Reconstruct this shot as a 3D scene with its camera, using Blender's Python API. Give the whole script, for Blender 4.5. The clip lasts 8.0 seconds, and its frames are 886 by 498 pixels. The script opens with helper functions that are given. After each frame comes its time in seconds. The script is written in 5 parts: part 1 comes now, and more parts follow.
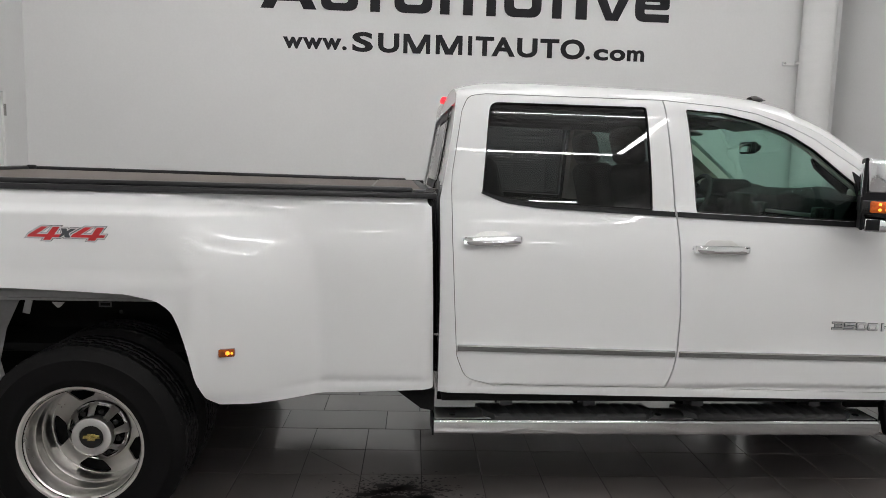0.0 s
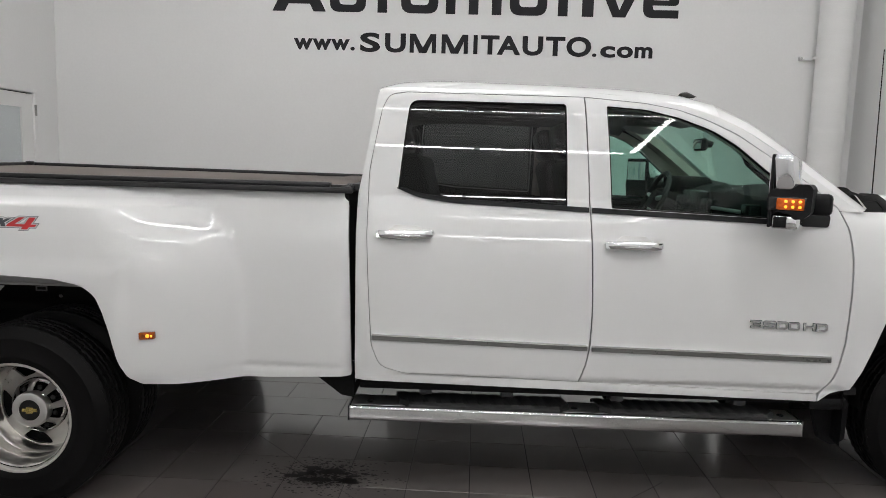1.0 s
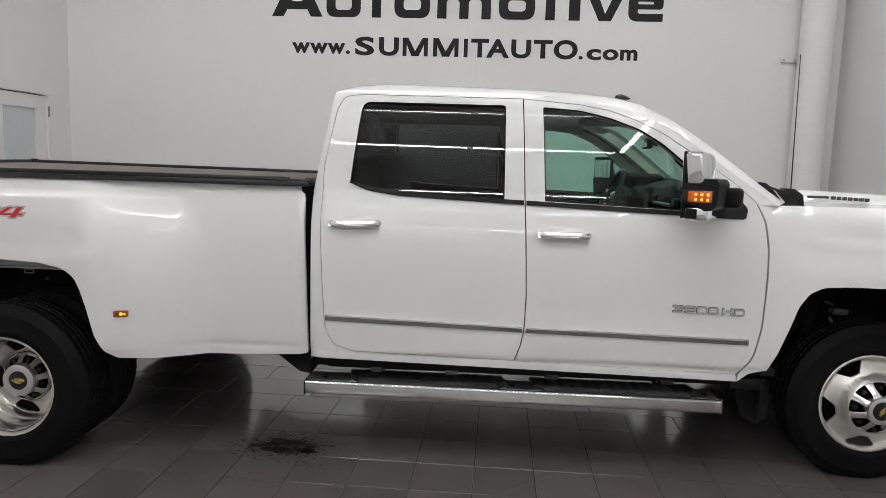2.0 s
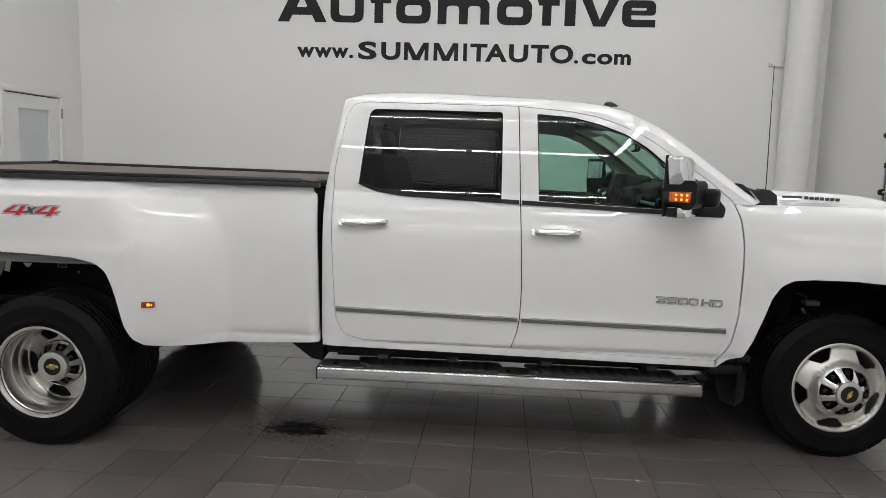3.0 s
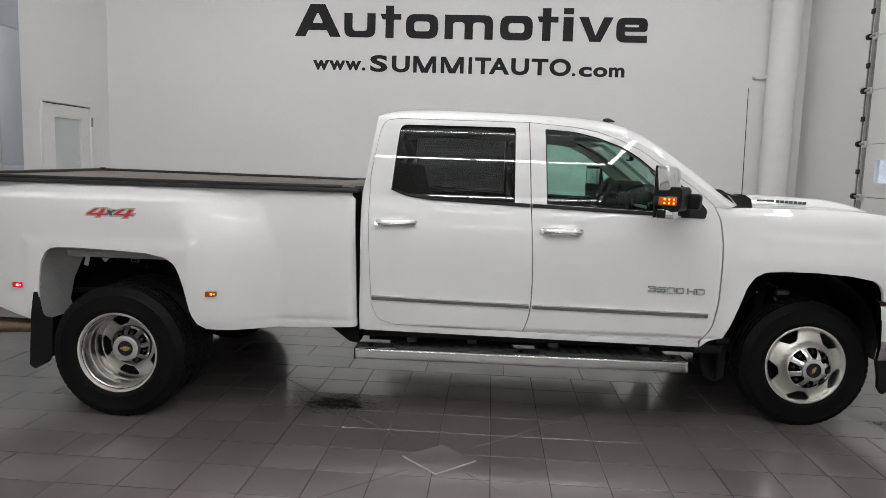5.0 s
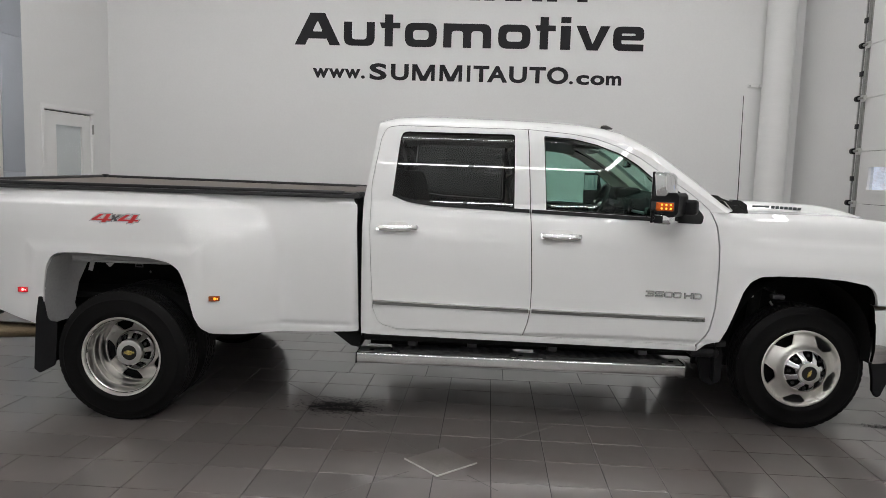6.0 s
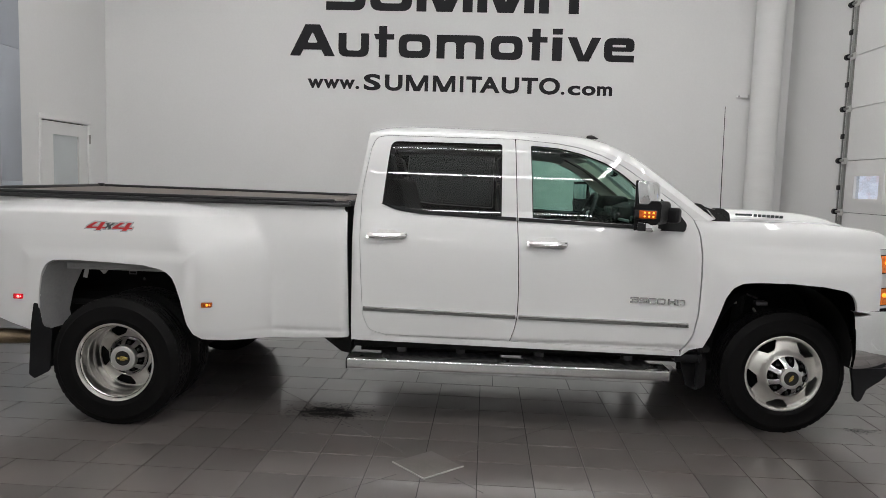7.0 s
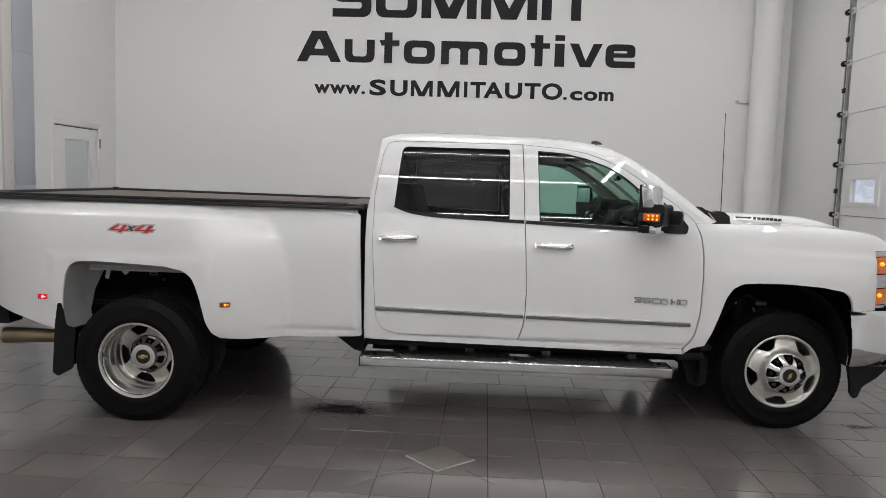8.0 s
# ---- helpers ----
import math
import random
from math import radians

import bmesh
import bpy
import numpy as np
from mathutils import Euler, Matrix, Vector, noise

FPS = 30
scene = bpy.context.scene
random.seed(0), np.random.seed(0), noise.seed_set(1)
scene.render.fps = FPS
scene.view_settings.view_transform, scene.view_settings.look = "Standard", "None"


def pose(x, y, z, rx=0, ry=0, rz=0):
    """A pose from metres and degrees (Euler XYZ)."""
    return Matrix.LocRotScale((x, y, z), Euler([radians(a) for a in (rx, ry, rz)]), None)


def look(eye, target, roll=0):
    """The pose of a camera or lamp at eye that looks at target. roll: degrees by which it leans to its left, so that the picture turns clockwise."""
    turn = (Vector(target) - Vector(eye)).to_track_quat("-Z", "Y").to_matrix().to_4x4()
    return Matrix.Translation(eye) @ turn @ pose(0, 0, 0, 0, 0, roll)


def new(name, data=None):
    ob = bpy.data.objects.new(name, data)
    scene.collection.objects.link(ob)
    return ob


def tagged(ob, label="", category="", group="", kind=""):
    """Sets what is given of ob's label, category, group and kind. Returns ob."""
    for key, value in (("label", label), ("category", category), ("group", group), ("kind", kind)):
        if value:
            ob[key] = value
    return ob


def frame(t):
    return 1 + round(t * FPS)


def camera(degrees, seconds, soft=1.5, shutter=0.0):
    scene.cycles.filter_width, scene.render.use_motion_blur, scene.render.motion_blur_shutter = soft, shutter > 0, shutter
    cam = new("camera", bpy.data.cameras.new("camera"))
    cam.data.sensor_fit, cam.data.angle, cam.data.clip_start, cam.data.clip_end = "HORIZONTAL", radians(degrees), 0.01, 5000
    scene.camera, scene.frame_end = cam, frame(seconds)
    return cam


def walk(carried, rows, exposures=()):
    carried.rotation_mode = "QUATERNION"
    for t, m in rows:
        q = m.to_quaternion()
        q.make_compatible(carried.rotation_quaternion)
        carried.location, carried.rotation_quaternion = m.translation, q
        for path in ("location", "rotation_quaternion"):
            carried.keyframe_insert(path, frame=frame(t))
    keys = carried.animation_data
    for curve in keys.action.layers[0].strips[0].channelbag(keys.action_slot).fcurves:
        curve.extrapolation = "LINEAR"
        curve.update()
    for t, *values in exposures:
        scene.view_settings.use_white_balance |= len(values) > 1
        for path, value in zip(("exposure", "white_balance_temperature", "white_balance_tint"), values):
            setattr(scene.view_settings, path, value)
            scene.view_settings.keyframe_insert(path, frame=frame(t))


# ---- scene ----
cam = camera(64.7, 8.0, soft=0.5)
PATH = [
    (0, (1.329, -3.953, 1.545), (1.417, -1.969, 1.31), 1.6),
    (0.5, (1.683, -4.027, 1.531), (1.676, -2.041, 1.293), 1.6),
    (1, (1.99, -4.058, 1.55), (1.9, -2.075, 1.307), 1.7),
    (1.5, (2.248, -4.181, 1.545), (2.103, -2.201, 1.302), 1.7),
    (2, (2.378, -4.332, 1.538), (2.224, -2.353, 1.296), 1.8),
    (3.5, (2.386, -4.757, 1.575), (2.24, -2.778, 1.328), 1.8),
    (4, (2.365, -4.908, 1.589), (2.225, -2.928, 1.341), 1.8),
    (4.5, (2.299, -5.106, 1.591), (2.163, -3.125, 1.347), 1.8),
    (6, (2.239, -5.287, 1.577), (2.115, -3.303, 1.363), 1.8),
    (6.5, (2.268, -5.319, 1.578), (2.146, -3.333, 1.378), 1.8),
    (7, (2.304, -5.369, 1.574), (2.185, -3.381, 1.387), 1.8),
    (7.5, (2.291, -5.426, 1.568), (2.174, -3.437, 1.388), 1.8),
    (8, (2.239, -5.527, 1.577), (2.123, -3.538, 1.399), 1.8),
]
walk(cam, [(t, look(eye, target, roll)) for t, eye, target, roll in PATH], exposures=[(0, 0.0), (4, 0.0), (8, -0.06)])

# ---- light ----
LAMP_POWER = 47.5
world = bpy.data.worlds.new("world")
scene.world = world
world.use_nodes = True
world.node_tree.nodes["Background"].inputs["Color"].default_value = (0.5, 0.55, 0.6, 1)
world.node_tree.nodes["Background"].inputs["Strength"].default_value = 0.3


# ---- materials ----
def surf(name, col, rough=0.5, metal=0.0, coat=0.0, var=0.06, scale=3.0, fine=60.0, bump=0.0, bscale=150.0,
         rvar=0.05, glow=0.0, spec=0.5, by_object=0.0, stretch=(1, 1, 1), coat_rough=0.03, second=None, second_scale=1.3, second_amount=0.5):
    """A surface with broad and fine variation of colour and roughness, and fine relief."""
    m = bpy.data.materials.new(name)
    m.use_nodes = True
    nt = m.node_tree
    n, ln = nt.nodes, nt.links
    b = n["Principled BSDF"]
    tc = n.new("ShaderNodeTexCoord")
    mp = n.new("ShaderNodeMapping")
    mp.inputs["Scale"].default_value = stretch
    place = tc.outputs["Object"]
    if by_object:
        where = n.new("ShaderNodeObjectInfo")
        vadd = n.new("ShaderNodeVectorMath")
        ln.new(tc.outputs["Object"], vadd.inputs[0])
        ln.new(where.outputs["Location"], vadd.inputs[1])
        place = vadd.outputs[0]
    ln.new(place, mp.inputs["Vector"])
    big = n.new("ShaderNodeTexNoise")
    big.inputs["Scale"].default_value, big.inputs["Detail"].default_value = scale, 4
    small = n.new("ShaderNodeTexNoise")
    small.inputs["Scale"].default_value, small.inputs["Detail"].default_value = fine, 3
    for t in (big, small):
        ln.new(mp.outputs["Vector"], t.inputs["Vector"])
    add = n.new("ShaderNodeMath")
    add.operation = "ADD"
    ln.new(big.outputs["Fac"], add.inputs[0])
    ln.new(small.outputs["Fac"], add.inputs[1])
    last = add.outputs[0]
    if by_object:
        info = n.new("ShaderNodeObjectInfo")
        ma = n.new("ShaderNodeMath")
        ma.operation, ma.inputs[1].default_value = "MULTIPLY_ADD", by_object
        ln.new(info.outputs["Random"], ma.inputs[0])
        ln.new(last, ma.inputs[2])
        last = ma.outputs[0]
    rng = n.new("ShaderNodeMapRange")
    rng.inputs["From Min"].default_value, rng.inputs["From Max"].default_value = 0.6, 1.4 + by_object
    ln.new(last, rng.inputs["Value"])
    mix = n.new("ShaderNodeMix")
    mix.data_type = "RGBA"
    mix.inputs[6].default_value = (*[c * (1 - var) for c in col], 1)
    mix.inputs[7].default_value = (*[min(1, c * (1 + var)) for c in col], 1)
    ln.new(rng.outputs[0], mix.inputs[0])
    colour = mix.outputs[2]
    if second:
        st = n.new("ShaderNodeTexNoise")
        st.inputs["Scale"].default_value, st.inputs["Detail"].default_value = second_scale, 6
        ln.new(place, st.inputs["Vector"])
        sr = n.new("ShaderNodeMapRange")
        sr.inputs["From Min"].default_value, sr.inputs["From Max"].default_value = 0.5, 0.72
        sr.inputs["To Max"].default_value = second_amount
        ln.new(st.outputs["Fac"], sr.inputs["Value"])
        mx = n.new("ShaderNodeMix")
        mx.data_type = "RGBA"
        mx.inputs[7].default_value = (*second, 1)
        ln.new(sr.outputs[0], mx.inputs[0])
        ln.new(colour, mx.inputs[6])
        colour = mx.outputs[2]
    ln.new(colour, b.inputs["Base Color"])
    rr = n.new("ShaderNodeMapRange")
    rr.inputs["From Min"].default_value, rr.inputs["From Max"].default_value = 0.6, 1.4
    rr.inputs["To Min"].default_value, rr.inputs["To Max"].default_value = max(0.02, rough - rvar), rough + rvar
    ln.new(add.outputs[0], rr.inputs["Value"])
    ln.new(rr.outputs[0], b.inputs["Roughness"])
    b.inputs["Metallic"].default_value = metal
    b.inputs["Specular IOR Level"].default_value = spec
    b.inputs["Coat Weight"].default_value = coat
    b.inputs["Coat Roughness"].default_value = coat_rough
    if bump:
        tex = n.new("ShaderNodeTexNoise")
        tex.inputs["Scale"].default_value, tex.inputs["Detail"].default_value = bscale, 5
        ln.new(mp.outputs["Vector"], tex.inputs["Vector"])
        bp = n.new("ShaderNodeBump")
        bp.inputs["Strength"].default_value, bp.inputs["Distance"].default_value = bump, 0.004
        ln.new(tex.outputs["Fac"], bp.inputs["Height"])
        ln.new(bp.outputs["Normal"], b.inputs["Normal"])
    if glow:
        ln.new(colour, b.inputs["Emission Color"])
        b.inputs["Emission Strength"].default_value = glow
    return m


def glass(name, tint, sheen=0.06):
    """A clear pane: tinted passage, with a mirror sheen that grows at a slant."""
    m = bpy.data.materials.new(name)
    m.use_nodes = True
    n, ln = m.node_tree.nodes, m.node_tree.links
    n.clear()
    out = n.new("ShaderNodeOutputMaterial")
    mix = n.new("ShaderNodeMixShader")
    lw = n.new("ShaderNodeLayerWeight")
    lw.inputs["Blend"].default_value = 0.5
    pw5 = n.new("ShaderNodeMath")
    pw5.operation, pw5.inputs[1].default_value = "POWER", 5.0
    fr = n.new("ShaderNodeMath")
    fr.operation, fr.inputs[1].default_value, fr.inputs[2].default_value = "MULTIPLY_ADD", 0.92, sheen
    ln.new(lw.outputs["Facing"], pw5.inputs[0])
    ln.new(pw5.outputs[0], fr.inputs[0])
    tr = n.new("ShaderNodeBsdfTransparent")
    tr.inputs["Color"].default_value = (*tint, 1)
    gl = n.new("ShaderNodeBsdfGlossy")
    gl.inputs["Roughness"].default_value = 0.004
    ln.new(fr.outputs[0], mix.inputs[0])
    ln.new(tr.outputs[0], mix.inputs[1])
    ln.new(gl.outputs[0], mix.inputs[2])
    ln.new(mix.outputs[0], out.inputs[0])
    return m


def lamp_glow(name, col, strength):
    m = bpy.data.materials.new(name)
    m.use_nodes = True
    b = m.node_tree.nodes["Principled BSDF"]
    b.inputs["Base Color"].default_value = (*col, 1)
    b.inputs["Emission Color"].default_value = (*col, 1)
    b.inputs["Emission Strength"].default_value = strength
    return m


WALL = surf("white_wall_paint", (0.79, 0.79, 0.785), 0.75, var=0.025, scale=0.8, fine=40, bump=0.06, bscale=90)
CEIL = surf("ceiling_paint", (0.80, 0.80, 0.795), 0.7, var=0.06, scale=0.7)
SIGN = surf("charcoal_sign_vinyl", (0.020, 0.019, 0.022), 0.6, spec=0.2, var=0.1, scale=2)
STEEL_DOOR = surf("white_steel_panel", (0.78, 0.78, 0.77), 0.4, var=0.03, scale=1.5, bump=0.05, bscale=300)
GALV = surf("galvanised_steel", (0.48, 0.49, 0.48), 0.38, metal=0.9, var=0.25, scale=12, fine=90)
TRACK_PALE = surf("pale_galvanised_steel", (0.55, 0.55, 0.53), 0.45, metal=0.3, var=0.2, scale=10, fine=80)
TRACK = surf("weathered_galvanised_track", (0.30, 0.30, 0.285), 0.42, metal=0.3, var=0.25, scale=10, fine=80)
BLUE_STEEL = surf("blue_grey_steel", (0.42, 0.45, 0.50), 0.5, var=0.05, scale=2)
BEIGE = surf("beige_jamb_paint", (0.66, 0.625, 0.60), 0.6, var=0.05, scale=3)
DUCT = surf("painted_duct", (0.80, 0.80, 0.79), 0.5, var=0.04, scale=2, bump=0.25, bscale=14, stretch=(1, 1, 5))
DARK_HOLE = surf("black_gap", (0.01, 0.01, 0.01), 0.9, var=0.2)
LAMP_LENS = lamp_glow("lamp_diffuser", (1.0, 0.99, 0.985), LAMP_POWER)
LAMP_BODY = surf("white_lamp_housing", (0.7, 0.7, 0.7), 0.5)
FROST = surf("frosted_door_glass", (0.60, 0.64, 0.65), 0.25, var=0.05, scale=2)
OUTSIDE = surf("pale_daylight_backdrop", (0.60, 0.62, 0.68), 0.6, var=0.22, scale=4, fine=9, stretch=(1, 1.2, 5), glow=0.8, second=(0.62, 0.45, 0.46), second_scale=7.0, second_amount=0.6)

PAINT = surf("white_vehicle_paint", (0.775, 0.78, 0.778), 0.42, coat=1.0, var=0.012, scale=2, fine=400, rvar=0.02, coat_rough=0.004, spec=0.0)
# white inner sheet, with the shade of the wheel housing put into its colour
PAINT_IN = surf("white_inner_sheet_shaded", (0.34, 0.34, 0.34), 0.6, var=0.12, scale=5, second=(0.25, 0.24, 0.23), second_amount=0.4)
CHROME = surf("chrome", (0.82, 0.83, 0.84), 0.07, metal=1.0, var=0.03, rvar=0.03)
SATIN = surf("satin_aluminium", (0.68, 0.675, 0.66), 0.34, metal=1.0, var=0.05, scale=6, fine=40, rvar=0.03)
ALLOY = surf("polished_wheel_alloy", (0.74, 0.725, 0.69), 0.45, metal=1.0, var=0.05, scale=6, fine=30, rvar=0.03)
# darker copy of the wheel alloy, for the shaded dish of the rear wheels
ALLOY_SHADED = surf("shaded_wheel_alloy", (0.68, 0.665, 0.64), 0.30, metal=1.0, var=0.06, scale=6, fine=30, rvar=0.04)
# chrome darkened in colour for the dark surroundings the rear hubs mirror
DARK_CHROME = surf("darkened_chrome", (0.42, 0.415, 0.41), 0.14, metal=1.0, var=0.08, rvar=0.03)
# darker copy of the chrome, for a dark reflection on the handles
SHADED_CHROME = surf("chrome_shaded", (0.64, 0.645, 0.65), 0.26, metal=1.0, var=0.05)
BLACK = surf("black_moulded_plastic", (0.010, 0.010, 0.011), 0.5, spec=0.18, var=0.2, scale=8, bump=0.15, bscale=500)
BLACK_GLOSS = surf("gloss_black_trim", (0.012, 0.012, 0.012), 0.2, var=0.1)
RUBBER = surf("tyre_rubber", (0.0030, 0.0028, 0.0029), 0.58, var=0.3, scale=9, fine=120, bump=0.15, bscale=260, spec=0.17)
# black undercoat; also colours strips and sheets that stand for shade
UNDER = surf("black_undercoat_and_shade", (0.008, 0.008, 0.008), 0.8, spec=0.15, var=0.4, scale=6, bump=0.2, bscale=60)
VINYL = surf("brown_grey_vinyl", (0.135, 0.108, 0.098), 0.55, var=0.22, scale=5, fine=35, stretch=(0.5, 4, 1), bump=0.12, bscale=250)
RAIL = surf("black_anodised_rail", (0.03, 0.03, 0.032), 0.38, metal=0.4, var=0.2, scale=6)
MOULD = surf("grey_body_moulding", (0.16, 0.16, 0.155), 0.3, metal=0.3, var=0.08)
LEATHER = surf("black_seat_leather", (0.013, 0.0125, 0.0125), 0.5, var=0.2, scale=6, bump=0.2, bscale=220)
DASH = surf("dark_grey_dashboard", (0.011, 0.011, 0.0115), 0.65, spec=0.15, var=0.15, bump=0.15, bscale=400)
LINER = surf("grey_headliner", (0.15, 0.147, 0.14), 0.9, var=0.08, bump=0.1, bscale=500)
VISOR = surf("pale_grey_visor_cloth", (0.42, 0.41, 0.39), 0.9, var=0.06, bump=0.1, bscale=500)
TRIM_TAN = surf("taupe_pillar_trim", (0.66, 0.61, 0.54), 0.8, var=0.06)
CARPET = surf("black_carpet", (0.015, 0.015, 0.015), 0.95, var=0.3, fine=300)
EXHAUST = surf("heat_tinted_exhaust_steel", (0.30, 0.235, 0.155), 0.33, metal=0.9, var=0.3, scale=7, stretch=(1, 6, 6), second=(0.10, 0.075, 0.05), second_scale=9, second_amount=0.5)
AMBER_ON = lamp_glow("lit_amber_bulb", (1.0, 0.36, 0.04), 6.0)
RED_ON = lamp_glow("lit_red_bulb", (1.0, 0.04, 0.06), 5.0)
WHITE_HOT = lamp_glow("lit_bulb_core", (1.0, 0.36, 0.03), 1.5)
AMBER = surf("amber_lens", (0.55, 0.16, 0.015), 0.15, coat=0.6, var=0.15, scale=60)
AMBER_GLOW = surf("lit_amber_lens", (0.75, 0.17, 0.008), 0.15, coat=0.6, var=0.45, scale=70, glow=0.10)
RED = surf("red_lens", (0.30, 0.012, 0.015), 0.12, coat=0.8, var=0.2, scale=30)
SMOKE = surf("smoked_lens", (0.012, 0.010, 0.009), 0.3, coat=0.1, var=0.2)
DECAL_RED = surf("red_decal", (0.52, 0.022, 0.025), 0.35, var=0.08, scale=12)
DECAL_DARK = surf("dark_grey_decal", (0.05, 0.06, 0.065), 0.4, var=0.1)
DECAL_SILVER = surf("silver_decal", (0.55, 0.56, 0.57), 0.3, metal=0.4, var=0.08)
GOLD = surf("gold_emblem", (0.62, 0.48, 0.16), 0.25, metal=0.8, var=0.1, scale=40)
CAP_BLACK = surf("black_cap_disc", (0.008, 0.008, 0.008), 0.3)
GLASS_FRONT = glass("green_tinted_glass", (0.56, 0.78, 0.70), 0.048)
GLASS_DARK = glass("dark_privacy_glass", (0.19, 0.20, 0.20))
GLASS_CLEAR = glass("clear_pane", (0.9, 0.92, 0.95))
STEP_METAL = surf("polished_step_metal", (0.52, 0.52, 0.52), 0.09, metal=1.0, var=0.04, scale=8, fine=60, rvar=0.03)
MIRROR_AMBER = surf("lit_mirror_lens", (0.30, 0.055, 0.004), 0.15, coat=0.6, var=0.5, scale=60, glow=0.6)
TURN_HOT = lamp_glow("lit_turn_lamp", (1.0, 0.38, 0.03), 1.5)
MARKER_AMBER = surf("amber_marker_lens", (0.27, 0.06, 0.004), 0.15, coat=0.6, var=0.5, scale=60, glow=0.04)
GLASS_SCREEN = glass("windscreen_glass", (0.66, 0.84, 0.78))
MIRROR = surf("mirror_glass", (0.85, 0.86, 0.87), 0.02, metal=1.0, var=0.01, rvar=0.0)


# ---- mesh helpers ----
def finish(bm, name, angle=35):
    """A mesh from a bmesh, smooth but for edges sharper than the angle."""
    bmesh.ops.recalc_face_normals(bm, faces=bm.faces[:])
    me = bpy.data.meshes.new(name)
    bm.to_mesh(me)
    bm.free()
    me.polygons.foreach_set("use_smooth", [True] * len(me.polygons))
    me.set_sharp_from_angle(angle=radians(angle))
    return me


def put_mesh(name, me, material, parent=None, label=""):
    ob = new(name, me)
    me.materials.append(material)
    ob.parent = parent
    if label:
        tagged(ob, label)
    return ob


def part(name, bm, material, parent=None, label="", angle=35):
    return put_mesh(name, finish(bm, name, angle), material, parent, label)


def thing(name, label, category, where=None, group="", kind=""):
    ob = new(name)
    ob.empty_display_size = 0.1
    if where is not None:
        ob.matrix_world = where
    return tagged(ob, label, category, group, kind)


def box(x0, x1, y0, y1, z0, z1, bevel=0.0, seg=2, bm=None, rot=None):
    bm = bm or bmesh.new()
    m = Matrix.Translation(((x0 + x1) / 2, (y0 + y1) / 2, (z0 + z1) / 2))
    if rot is not None:
        m = m @ rot
    r = bmesh.ops.create_cube(bm, size=1, matrix=m @ Matrix.Diagonal((x1 - x0, y1 - y0, z1 - z0, 1)))
    if bevel:
        vs = set(r["verts"])
        es = [e for e in bm.edges if e.verts[0] in vs and e.verts[1] in vs]
        bmesh.ops.bevel(bm, geom=es, offset=bevel, segments=seg, profile=0.5, affect="EDGES", clamp_overlap=True)
    return bm


def rod(a, b, r0, r1=None, seg=20, bm=None, caps=True):
    """A round bar from a to b."""
    bm = bm or bmesh.new()
    a, b = Vector(a), Vector(b)
    d = b - a
    m = Matrix.Translation((a + b) / 2) @ d.to_track_quat("Z", "Y").to_matrix().to_4x4()
    bmesh.ops.create_cone(bm, cap_ends=caps, segments=seg, radius1=r0, radius2=r0 if r1 is None else r1, depth=d.length, matrix=m)
    return bm


def fillet(pts, r=0.0, seg=5):
    """A polygon with rounded corners; a point may carry its own radius as a third number."""
    out, k = [], len(pts)
    for i, p in enumerate(pts):
        rad = p[2] if len(p) > 2 else r
        a, b, c = Vector(pts[i - 1][:2]), Vector(p[:2]), Vector(pts[(i + 1) % k][:2])
        u, v = a - b, c - b
        if rad <= 0 or u.length < 1e-6 or v.length < 1e-6:
            out.append((b.x, b.y))
            continue
        ang = u.angle(v)
        if ang > math.pi - 0.02:
            out.append((b.x, b.y))
            continue
        t = min(rad / math.tan(ang / 2), 0.48 * u.length, 0.48 * v.length)
        p0, p1 = b + u.normalized() * t, b + v.normalized() * t
        for j in range(seg + 1):
            s = j / seg
            q = p0 * (1 - s) ** 2 + b * 2 * s * (1 - s) + p1 * s * s
            out.append((q.x, q.y))
    return out


def densify(pts, step):
    out = []
    for i, p in enumerate(pts):
        q = pts[(i + 1) % len(pts)]
        k = max(1, int(math.hypot(q[0] - p[0], q[1] - p[1]) / step))
        out += [(p[0] + (q[0] - p[0]) * j / k, p[1] + (q[1] - p[1]) * j / k) for j in range(k)]
    return out


def flat_fill(loops):
    bm = bmesh.new()
    for loop in loops:
        vs = [bm.verts.new((x, 0, z)) for x, z in loop]
        for i, v in enumerate(vs):
            bm.edges.new((v, vs[(i + 1) % len(vs)]))
    bmesh.ops.triangle_fill(bm, use_beauty=True, use_dissolve=False, edges=bm.edges[:], normal=(0, -1, 0))
    return bm


